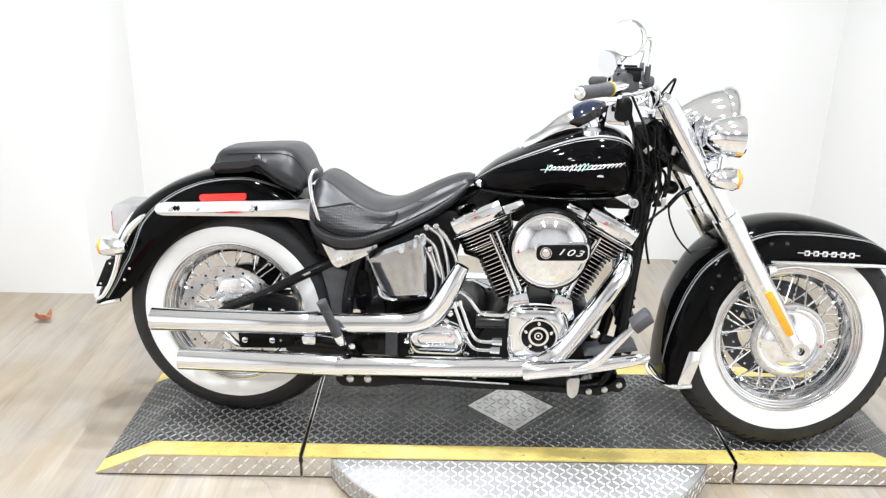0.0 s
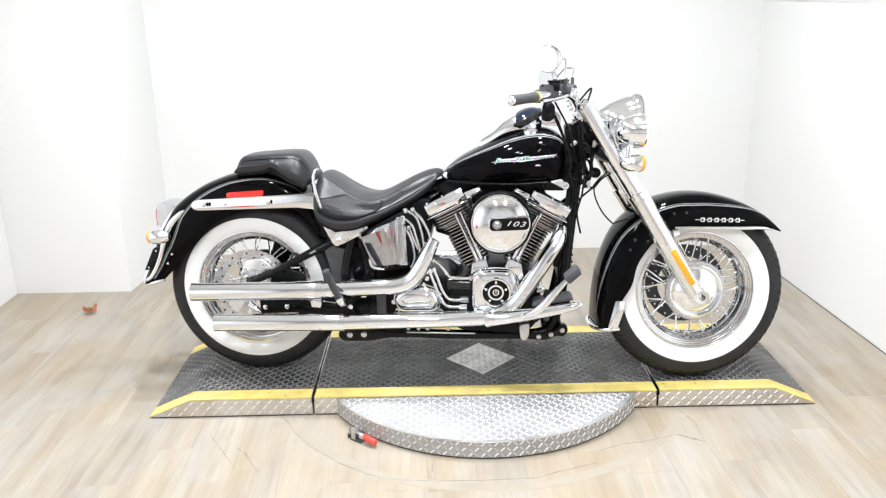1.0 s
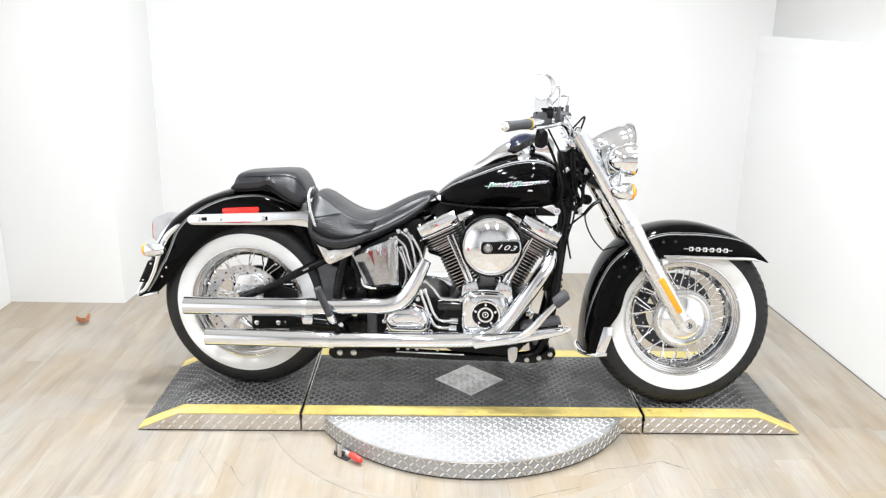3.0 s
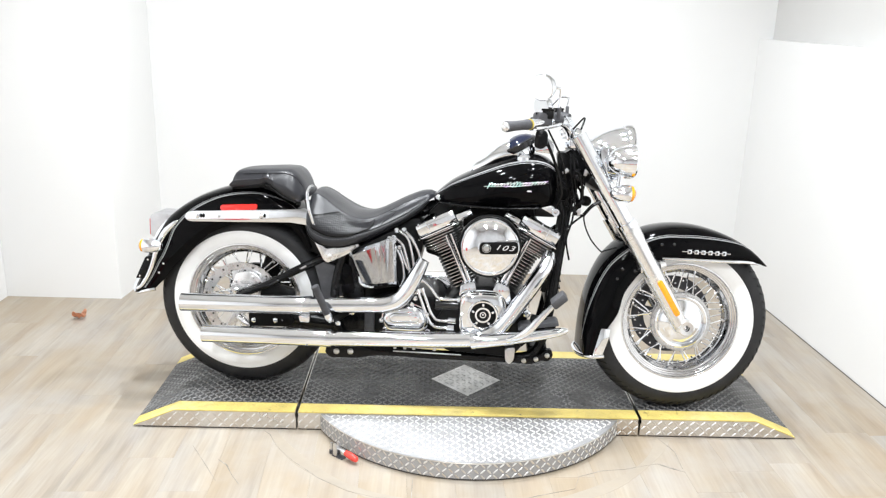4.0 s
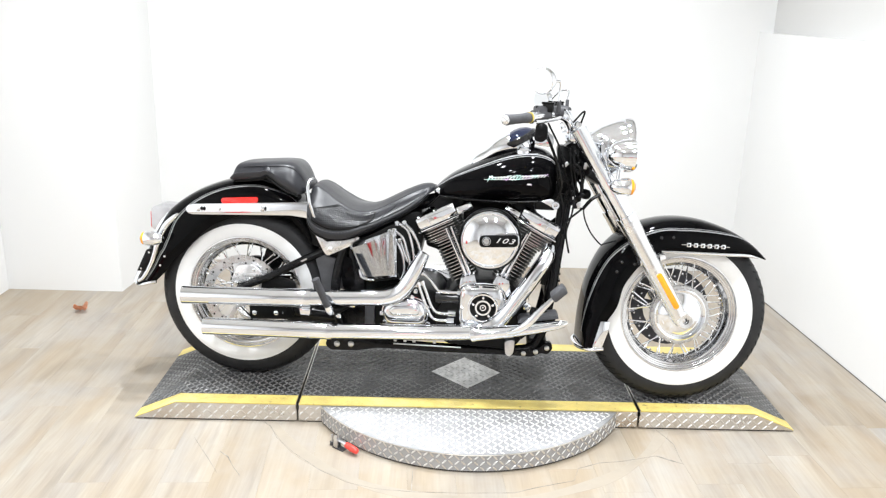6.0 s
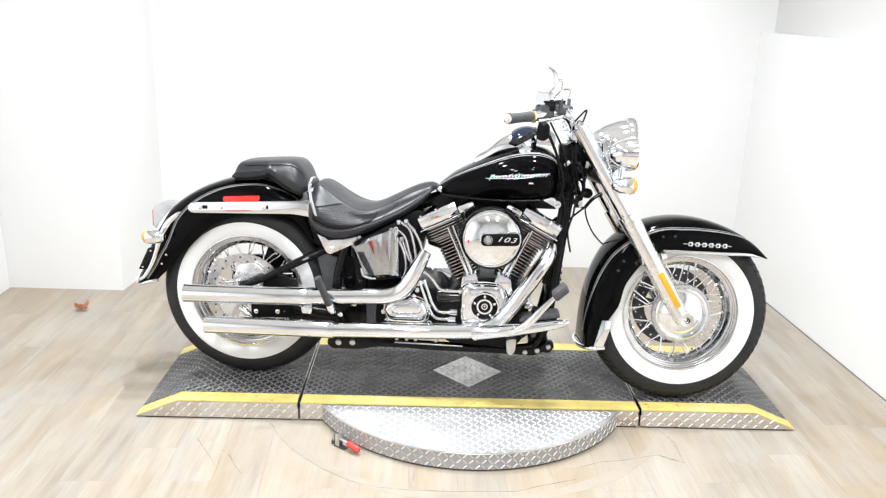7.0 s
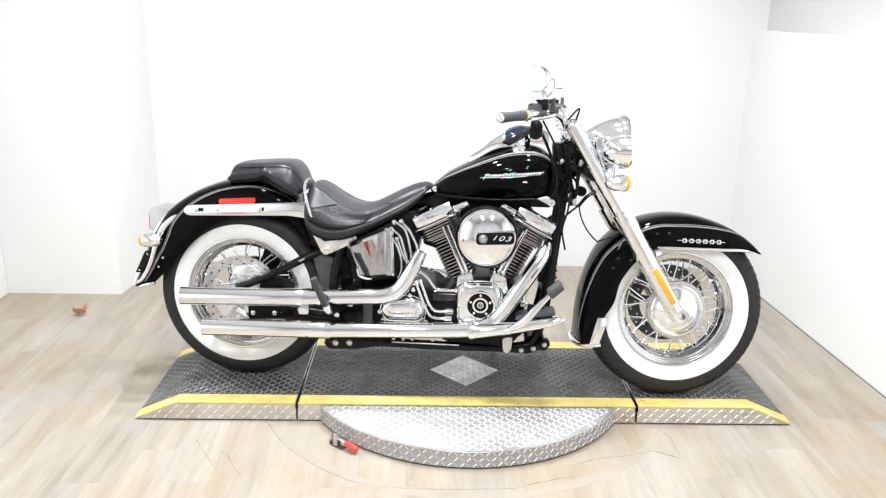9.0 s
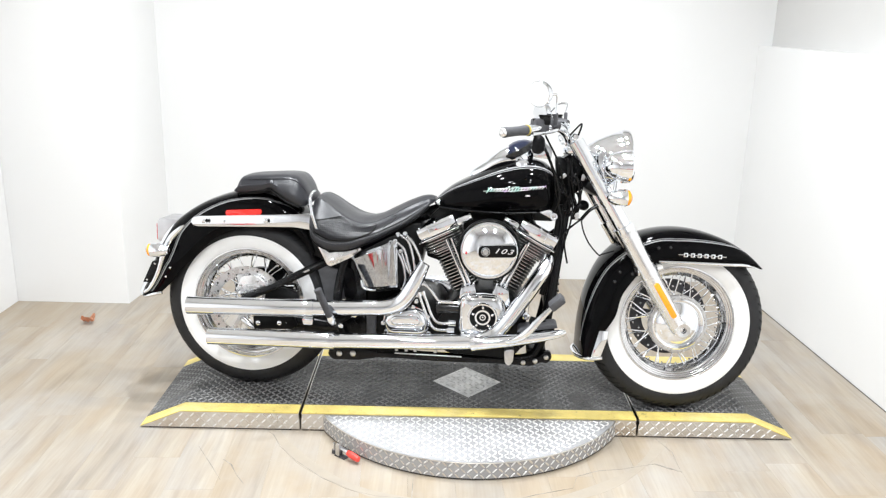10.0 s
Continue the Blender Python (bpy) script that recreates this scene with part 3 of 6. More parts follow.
part("spindle", rod((-0.034, 0, 0.004), (-0.034, 0, 0.04), 0.004), STEEL, clamp)
part("rubber_tip", tube([(-0.034, 0, 0.002), (-0.034, 0, 0.014)], 0.008, 12, 1), GREYRUB, clamp, "black rubber tip")

# unseen red boxes, added on the floor to put red into the chrome
def tool_box(m):
    root = base("tool_box", m, "unseen red tool box added for red reflections in the chrome", "tool box", "red tool boxes")
    part("tray", box(-0.17, 0.17, -0.09, 0.09, 0.004, 0.150, 0.006), REDSTEEL, root, "red painted steel body")
    part("lid", join(box(-0.174, 0.174, -0.094, 0.094, 0.152, 0.178, 0.006), box(-0.15, 0.15, -0.055, 0.055, 0.176, 0.208, 0.010)), REDSTEEL, root, "red stepped lid")
    part("handle", tube([(-0.07, 0, 0.205), (-0.066, 0, 0.235), (0.0, 0, 0.242), (0.066, 0, 0.235), (0.07, 0, 0.205)], 0.0075, 10, 5), ENGB, root, "black carrying handle")
    for x in (-0.11, 0.11):
        part("latch", box(x - 0.014, x + 0.014, 0.089, 0.0965, 0.120, 0.172, 0.002), STEEL, root, "zinc latch")
        part("foot", box(x - 0.03, x + 0.03, -0.08, 0.08, 0.0, 0.005), ENGB, root)
    return root


first_box = tool_box(pose(-0.26, -4.60, 0.0, 0, 0, 6))
for bx, by, turn_by in ((0.62, -4.62, -9), (-1.42, -1.55, 70)):
    copy_thing(first_box, pose(bx, by, 0.0, 0, 0, turn_by))

# dry leaf
bm = bmesh.new()
cols = []
for u in np.linspace(0, 1, 13):
    w = 0.026 * math.sin(math.pi * u ** 0.8) * (1 + 0.12 * math.sin(9 * u)) + 0.0008
    cols.append([(-0.035 + 0.07 * u, w * s, 0.004 + 0.022 * abs(s) ** 1.5 * math.sin(math.pi * u) + 0.012 * u * u + 0.003 * math.sin(14 * u + 4 * s)) for s in np.linspace(-1, 1, 9)])
rings(bm, cols, False, False)
g = bmesh.ops.solidify(bm, geom=bm.faces[:], thickness=0.0008)
leaf = thing("leaf", bm, LEAF, "curled dry brown leaf lying on the floor", "leaf")
leaf.matrix_basis = pose(-1.16, 0.985, 0.001, 0, 0, -35) @ Matrix.Diagonal((1.05, 1.25, 1.6, 1))
part("stalk", tube([(-0.034, 0, 0.004), (-0.048, 0.004, 0.006), (-0.058, 0.002, 0.003)], 0.0012, 6, 3), LEAF, leaf)

# ---- the motorcycle ----
# its own axes: x ahead from the rear axle, y to its left side, z up from the deck
BIKE = pose(-0.2168, 0.2672, H) @ pose(0, 0, 0, 0, 0, -4.72) @ pose(0, 0, 0, -4.47, 0, 0)
bike = base("motorcycle", BIKE, "black cruiser motorcycle with chrome engine, whitewall tyres, leaning on its stand", "motorcycle")
WB, AXLE = 1.5595, 0.322
PIV = Vector((1.568, 0, AXLE))
STEER = Matrix.Translation(PIV) @ Matrix.Rotation(radians(6.24), 4, Vector((-math.sin(radians(32)), 0, math.cos(radians(32))))) @ Matrix.Translation(-PIV)


def P(name, bm, material, label="", parent=None, steer=False, smooth=38):
    return part(name, bm, material, parent or bike, label, STEER if steer else None, smooth)


def wheel(name, m, front):
    """A laced wheel round its own axle: rim, tyre, whitewalls, hub, crossed spokes and a drilled disc."""
    half = [(0.2115, 0.050), (0.2110, 0.0575), (0.2085, 0.0605), (0.2050, 0.0610), (0.2025, 0.0585), (0.2012, 0.0520), (0.1992, 0.0535), (0.1970, 0.0525), (0.1955, 0.0460), (0.1935, 0.0475), (0.1908, 0.0465), (0.1893, 0.0400), (0.1873, 0.0412), (0.1845, 0.0400), (0.1820, 0.0340), (0.1760, 0.0270), (0.1695, 0.0130), (0.1680, 0.0)]
    rim = part(name, lathe([(r, -y) for r, y in half] + half[-2::-1], 96, closed=True), RIM, bike, "chrome laced wheel")
    rim.matrix_basis = m
    tyre = [(0.2085, -0.050), (0.216, -0.060), (0.235, -0.0655), (0.257, -0.0675), (0.262, -0.0690), (0.275, -0.0675), (0.292, -0.0615), (0.306, -0.050), (0.315, -0.034), (0.3205, -0.016), (0.322, 0.0)]
    prof = tyre + [(r, -y) for r, y in tyre[-2::-1]]
    part("tyre", lathe(prof, 112), RUBBER, rim, "black rubber tyre")
    # dark tubes carry the shade of the tread grooves
    grooves = []
    for k in range(64):
        a = 2 * math.pi * k / 64
        for s in (-1, 1):
            pts = [(0.3196, s * 0.020, 0.0), (0.3135, s * 0.037, 0.012), (0.3045, s * 0.0515, 0.016), (0.297, s * 0.0585, 0.025)]
            grooves.append(tube([((r - 0.0009) * math.cos(a + d / r), y, (r - 0.0009) * math.sin(a + d / r)) for r, y, d in pts], 0.0027 if front else 0.0016, 4, 1))
    for r, y in ((0.3221, -0.006), (0.3221, 0.006)):
        grooves.append(lathe([(r, y - 0.0018), (r, y + 0.0018)], 96))
    tagged(part("tyre_tread", join(*grooves), DARKHOLE, rim, smooth=0), kind="stuff")
    for s in (-1, 1):
        part("whitewall", lathe([(0.2105, s * 0.0575), (0.216, s * 0.0622), (0.235, s * 0.0675), (0.2555, s * 0.0695), (0.2575, s * 0.0684), (0.256, s * 0.066)], 112), WHITEWALL, rim, "clean white sidewall band")
    hub_w = 0.045
    part("hub", lathe([(0.012, -hub_w - 0.012), (0.034, -hub_w - 0.012), (0.036, -hub_w), (0.056, -hub_w + 0.002), (0.058, -hub_w + 0.008), (0.036, -hub_w + 0.014), (0.032, 0),
                       (0.036, hub_w - 0.014), (0.058, hub_w - 0.008), (0.056, hub_w - 0.002), (0.036, hub_w), (0.012, hub_w + 0.01)], 48, True), CHROME, rim)
    spoke_mesh = None
    for k in range(40):
        a = 2 * math.pi * (k // 4) / 10 + [0, 0.21, 0.10, 0.33][k % 4]
        lean = [0.62, -0.62, 0.62, -0.62][k % 4]
        side = -1 if k % 4 < 2 else 1
        b = a + lean
        p, q = (0.054 * math.cos(a), side * (hub_w - 0.004), 0.054 * math.sin(a)), (0.174 * math.cos(b), side * 0.008, 0.174 * math.sin(b))
        kind = k % 4
        if spoke_mesh is None:
            spoke_mesh = {}
        if kind not in spoke_mesh:
            pm = Matrix.Rotation(a, 4, "Y")
            spoke_mesh[kind] = (finish("spoke", rod(pm @ Vector(p), pm @ Vector(q), 0.0025, 6), CHROME), a)
        me, a0 = spoke_mesh[kind]
        ob = new("spoke", me)
        ob.parent = rim
        ob.matrix_basis = Matrix.Rotation(-a, 4, "Y")
    nip = [moved(rod((0.163, s * 0.008, 0), (0.180, s * 0.010, 0), 0.0035, 6), Matrix.Rotation(2 * math.pi * (k + 0.5 * (s > 0)) / 20, 4, "Y")) for k in range(20) for s in (-1, 1)]
    tagged(part("nipple_ring", join(*nip), SATIN, rim), kind="stuff")
    yd, ro, ri = (0.066, 0.142, 0.098) if front else (-0.084, 0.146, 0.112)
    part("brake_disc", lathe([(ri, yd - 0.0025), (ro, yd - 0.0025), (ro, yd + 0.0025), (ri, yd + 0.0025)], 72, closed=True), DARKGREY if front else DISC, rim,
         "dark drilled brake disc" if front else "bright drilled brake disc", smooth=30)
    # dots for drilled holes: dark shade at the rear, bright background in front
    holes = [bolt((ro - 0.012 - 0.016 * (k % 2)) * math.cos(2 * math.pi * k / 30), yd - 0.0026, (ro - 0.012 - 0.016 * (k % 2)) * math.sin(2 * math.pi * k / 30), 0.0036, 0.0006) for k in range(30)]
    tagged(part("disc_drilling", join(*holes), SATIN if front else DARKHOLE, rim), kind="stuff")
    arms = [moved(slab(rounded([(0.03, -0.012), (ri + 0.006, -0.016), (ri + 0.006, 0.016), (0.03, 0.012)], 0.006), yd - 0.004, yd + 0.002, 0.001), Matrix.Rotation(2 * math.pi * k / 5 + 0.75, 4, "Y")) for k in range(5)]
    part("disc_carrier", join(*arms), DISC if not front else DARKGREY, rim)
    return rim


rear_wheel = wheel("rear_wheel", Matrix.Translation((0, 0, AXLE)), False)
front_wheel = wheel("front_wheel", STEER @ Matrix.Translation((WB, 0, AXLE)), True)
part("hub_cap", lathe([(0.0005, -0.094), (0.018, -0.0935), (0.036, -0.090), (0.052, -0.084), (0.066, -0.075), (0.075, -0.067), (0.079, -0.066), (0.082, -0.071), (0.088, -0.073), (0.0925, -0.070), (0.0935, -0.062), (0.090, -0.050), (0.06, -0.045)], 64, True), CHROME, front_wheel, "polished round hub cover")
part("hub_ring", lathe([(0.091, -0.066), (0.096, -0.0675), (0.1035, -0.066), (0.106, -0.062), (0.106, -0.052), (0.09, -0.052)], 64), DISC, front_wheel)


def arch(tops, edges, half, steps=4, blunt=0.8):
    """A crowned mudguard: paired outline points of crown and lower edge in x, z. Returns the grid of points, across by along."""
    tt, ee = spline(tops, steps), spline(edges, steps)
    across = [(0.0, 0.97), (0.12, 0.99), (0.3, 1.0), (0.5, 0.995), (0.68, 0.955), (0.80, 0.885), (0.89, 0.765), (0.95, 0.60), (0.985, 0.36), (1.0, 0.0)]
    grid = []
    for t, e in zip(tt, ee):
        row = []
        for v, w in across:
            q = e + (t - e) * v
            row.append((q[0], -half * w, q[1]))
        for v, w in across[-2::-1]:
            q = e + (t - e) * v
            row.append((q[0], half * w, q[1]))
        grid.append(row)
    return grid


def skin(grid, thick=0.003):
    bm = rings(bmesh.new(), grid, False, False)
    bmesh.ops.recalc_face_normals(bm, faces=bm.faces)
    bmesh.ops.solidify(bm, geom=bm.faces[:], thickness=thick)
    return bm


def strip(grid, v0, v1, i0, i1, centre, off=0.0012, side=-1, sink=0.0, hold=0, fade=22, line=None):
    """A thin band laid on a mudguard between two fractions of its height, from station i0 to i1."""
    out = []
    n = len(grid[0])
    half = n // 2
    for i, row in enumerate(grid[i0:i1]):
        drop = sink * min(max(1 - (i - hold) / fade, 0.0), 1.0)
        if line:
            drop = line[1][-1] - np.interp(i, line[0], line[1])
        pts = [Vector(p) for p in row[:half + 1]]
        length = np.cumsum([0] + [(b - a).length for a, b in zip(pts, pts[1:])])
        ring = []
        for v in (v0, (v0 + v1) / 2, v1):
            s = (v - drop) * length[-1]
            q = Vector([np.interp(s, length, [p[k] for p in pts]) for k in range(3)])
            o = (q - Vector((centre[0], 0, centre[1]))).normalized() * off + Vector((0, -off, 0))
            q = q + o
            if side > 0:
                q.y = -q.y
            ring.append(q)
        out.append(ring)
    bm = rings(bmesh.new(), out, False, False)
    bmesh.ops.solidify(bm, geom=bm.faces[:], thickness=0.0006)
    return bm


# rear mudguard
RT = [(-0.410, 0.336), (-0.378, 0.416), (-0.349, 0.498), (-0.312, 0.564), (-0.279, 0.615), (-0.234, 0.654), (-0.176, 0.690), (-0.118, 0.715), (-0.061, 0.733), (0.0, 0.744), (0.062, 0.744), (0.123, 0.722), (0.184, 0.687), (0.235, 0.622), (0.262, 0.55)]
RE = [(-0.318, 0.357), (-0.272, 0.404), (-0.240, 0.446), (-0.206, 0.478), (-0.176, 0.509), (-0.140, 0.545), (-0.102, 0.574), (-0.052, 0.598), (0.0, 0.613), (0.05, 0.620), (0.101, 0.622), (0.15, 0.62), (0.181, 0.610), (0.225, 0.565), (0.250, 0.52)]
rg = arch(RT, RE, 0.106)
rear_guard = P("rear_fender", skin(rg), PAINT, "gloss black rear mudguard with silver pinstripes")
for a, b in ((0.503, 0.523), (0.536, 0.544)):
    part("pinstripe", strip(rg, a, b, 1, 50, (0, AXLE), line=((0, 8, 12, 16, 20, 26, 30, 50), (0.24, 0.26, 0.34, 0.42, 0.46, 0.495, 0.513, 0.513))), STRIPE, rear_guard)
part("pinstripe", strip(rg, 0.50, 0.522, 0, 50, (0, AXLE), side=1), STRIPE, rear_guard)
part("chrome_tip", tube([(-0.316, -0.100, 0.358), (-0.345, -0.104, 0.351), (-0.385, -0.085, 0.338), (-0.428, 0.0, 0.327), (-0.385, 0.085, 0.338), (-0.33, 0.104, 0.349), (-0.28, 0.095, 0.356)], 0.007, 10, 6), CHROME, rear_guard)
for x, z in ((-0.2783, 0.4547), (-0.2957, 0.4205)):
    part("rivet", bolt(x, -0.106, z, 0.004, 0.003), CHROME, rear_guard)
part("reflector", slab(rounded([(-0.064, 0.659), (0.067, 0.667), (0.067, 0.686), (-0.064, 0.677)], 0.0088), -0.113, -0.100, 0.003), REDLENS, rear_guard, "red side reflector")

# chrome side strut and seat bracket
strut_poly = rounded([(-0.190, 0.634), (-0.178, 0.650), (-0.150, 0.654), (0.235, 0.677), (0.262, 0.674), (0.262, 0.610), (0.240, 0.622), (0.185, 0.628), (-0.165, 0.616), (-0.182, 0.620)], 0.008)
for s in (-1, 1):
    strut = P("fender_strut", slab(strut_poly, s * 0.108, s * 0.122, 0.004), CHROME, "polished chrome side strut")
    if s < 0:
        for x, z, r in ((-0.143, 0.6376, 0.0095), (-0.0667, 0.6393, 0.0055), (0.0851, 0.6470, 0.0100)):
            part("strut_bolt", moved(lathe([(0.0005, -0.006), (0.5 * r, -0.0055), (0.85 * r, -0.003), (r, 0.0)], 24, True), at(x, -0.122, z)), CHROME, strut)
        for x, z in ((-0.1300, 0.6384), (-0.1215, 0.6388), (0.0970, 0.6478)):
            part("black_washer", moved(lathe([(0.0005, -0.0035), (0.0038, -0.0035), (0.0048, 0.0)], 16, True), at(x, -0.122, z) @ Matrix.Diagonal((0.7, 1, 1.7, 1))), ENGB, strut)
bracket = P("seat_bracket", slab(rounded([(0.2590, 0.596), (0.2830, 0.592), (0.2990, 0.5565), (0.3150, 0.5430), (0.334, 0.5457), (0.4075, 0.5690), (0.4310, 0.5655), (0.4300, 0.5470), (0.3210, 0.4925), (0.3075, 0.5010)], 0.007), -0.132, -0.112, 0.003), SATIN, "bright frame cover under the seat")
part("bracket_bolt", bolt(0.3280, -0.132, 0.5165, 0.009), SATIN, bracket)
part("bracket_bolt", bolt(0.4150, -0.132, 0.5575, 0.005), SATIN, bracket)

# tail lamp, number plate holder, rear indicators
tail = P("tail_lamp", slab(rounded([(-0.343, 0.545), (-0.343, 0.618), (-0.330, 0.628), (-0.272, 0.626), (-0.262, 0.60), (-0.32, 0.535)], 0.01), -0.055, 0.055, 0.008), TAILGREY, "chrome tail lamp housing, its grey reflections put in the colour")
part("red_lens", slab(rounded([(-0.3475, 0.548), (-0.3475, 0.606), (-0.340, 0.612), (-0.340, 0.546)], 0.004), -0.05, 0.05, 0.004), REDLENS, tail, "red tail lens")
P("tail_bracket", tube([(-0.272, 0.0, 0.60), (-0.315, 0.0, 0.545), (-0.352, 0.0, 0.46), (-0.385, 0.0, 0.40), (-0.42, 0.0, 0.335)], [0.03, 0.03, 0.026, 0.022, 0.02], 16, 4, 2.0), CHROME, "chrome rear fender trim")
P("indicator_bar", tube([(-0.318, -0.15, 0.520), (-0.33, 0.0, 0.525), (-0.318, 0.15, 0.520)], 0.011, 12, 6), CHROME)
for s in (-1, 1):
    ind = P("rear_indicator", moved(lathe([(0.0005, -0.034), (0.010, -0.033), (0.019, -0.022), (0.0245, 0.0), (0.0255, 0.026), (0.024, 0.030)], 32, True), at(-0.299, s * 0.145, 0.527) @ pose(0, 0, 0, 0, 0, -90) @ pose(0, 0, 0, 180, 0, 0)), CHROME, "chrome bullet indicator")
    part("amber_lens", moved(lathe([(0.0005, 0.048), (0.012, 0.046), (0.022, 0.038), (0.0235, 0.028)], 32, True), at(-0.299, s * 0.145, 0.527) @ pose(0, 0, 0, 0, 0, -90) @ pose(0, 0, 0, 180, 0, 0)), AMBER, ind, "amber lens")
plate = P("plate_holder", slab(rounded([(-0.3458, 0.4757), (-0.3204, 0.482), (-0.340, 0.397), (-0.384, 0.3954)], 0.004), -0.104, 0.104, 0.003), FRAMEB, "black plate holder")
for x, z in ((-0.3360, 0.466), (-0.3680, 0.405)):
    part("plate_bolt", bolt(x, -0.104, z, 0.0035, 0.003), SATIN, plate)
P("plate_trim", tube([(-0.2230, -0.100, 0.612), (-0.2380, -0.101, 0.6000), (-0.2720, -0.101, 0.5655), (-0.2990, -0.101, 0.5128), (-0.3270, -0.101, 0.4333), (-0.3600, -0.098, 0.3737), (-0.3830, -0.094, 0.3546)], [0.003, 0.0085, 0.0120, 0.0105, 0.0090, 0.0080, 0.006], 12, 5), CHROME, "chrome trim down the edge of the rear fender")

# front mudguard
FT = [(1.835, 0.537), (1.808, 0.568), (1.773, 0.597), (1.714, 0.629), (1.632, 0.655), (1.550, 0.665), (1.470, 0.658), (1.391, 0.633), (1.333, 0.596), (1.277, 0.533), (1.233, 0.429), (1.214, 0.305), (1.212, 0.200)]
FE = [(1.826, 0.534), (1.792, 0.545), (1.755, 0.550), (1.70, 0.552), (1.62, 0.552), (1.529, 0.552), (1.462, 0.543), (1.404, 0.508), (1.370, 0.468), (1.342, 0.420), (1.325, 0.350), (1.284, 0.283), (1.246, 0.199)]
fg = arch(FT, FE, 0.104)
front_guard = P("front_fender", skin(fg), PAINT, "gloss black deep front mudguard with pinstripes", steer=True)
for a, b in ((0.556, 0.580), (0.596, 0.606)):
    part("pinstripe", strip(fg, a, b, 3, 47, (WB, AXLE), sink=0.17, hold=18, fade=18), STRIPE, front_guard, xf=STEER)
part("pinstripe", strip(fg, 0.56, 0.585, 3, 47, (WB, AXLE), side=1), STRIPE, front_guard, xf=STEER)
for s in (-1, 1):
    part("chrome_skirt", tube([(1.834, s * 0.012, 0.535), (1.826, s * 0.05, 0.536), (1.806, s * 0.085, 0.541), (1.755, s * 0.103, 0.547), (1.65, s * 0.106, 0.549), (1.53, s * 0.105, 0.551), (1.465, s * 0.104, 0.552)], [0.004, 0.005, 0.006, 0.006, 0.006, 0.0055, 0.0035], 10, 5), CHROME, front_guard, "chrome lower edge trim", xf=STEER)
part("chrome_tip", tube([(1.285, -0.102, 0.200), (1.24, -0.104, 0.198), (1.208, -0.06, 0.196), (1.202, 0, 0.196), (1.208, 0.06, 0.196), (1.24, 0.104, 0.198), (1.285, 0.102, 0.200)], 0.0075, 10, 5), CHROME, front_guard, "chrome rear edge trim", xf=STEER)
part("chrome_tip", slab(rounded([(1.246, 0.204), (1.2705, 0.300), (1.3025, 0.299), (1.299, 0.265), (1.2795, 0.2025)], 0.004), -0.1075, -0.085, 0.002), CHROME, front_guard, "small chrome plate at the rear foot of the fender", xf=STEER)
for x, z in ((1.461, 0.600), (1.503, 0.602), (1.331, 0.511), (1.315, 0.477), (1.375, 0.505), (1.389, 0.510)):
    part("rivet", bolt(x, -0.1035, z, 0.0055, 0.004), ENAMEL, front_guard, "black domed rivet", xf=STEER)
badge = part("name_badge", tube([(1.530, -0.1095, 0.5795), (1.615, -0.1080, 0.5775), (1.700, -0.1045, 0.5740)], 0.0020, 8, 2), CHROME, front_guard, "thin chrome badge with illegible raised letters", xf=STEER)
for k in range(6):
    x, z, y = 1.5555 + 0.0242 * k, 0.5788 - 0.0008 * k, -0.1095 + 0.0007 * k
    part("letter_bar", slab(rounded([(x - 0.0070, z - 0.0075), (x + 0.0080, z - 0.0075), (x + 0.0080, z + 0.0075), (x - 0.0070, z + 0.0075)], 0.003), y - 0.0015, y + 0.006, 0.001), CHROME, front_guard, xf=STEER)
    part("letter_hollow", slab([(x - 0.0030, z - 0.0035), (x + 0.0040, z - 0.0035), (x + 0.0040, z + 0.0035), (x - 0.0030, z + 0.0035)], y - 0.0018, y, 0.0), ENAMEL, front_guard, xf=STEER, smooth=0)

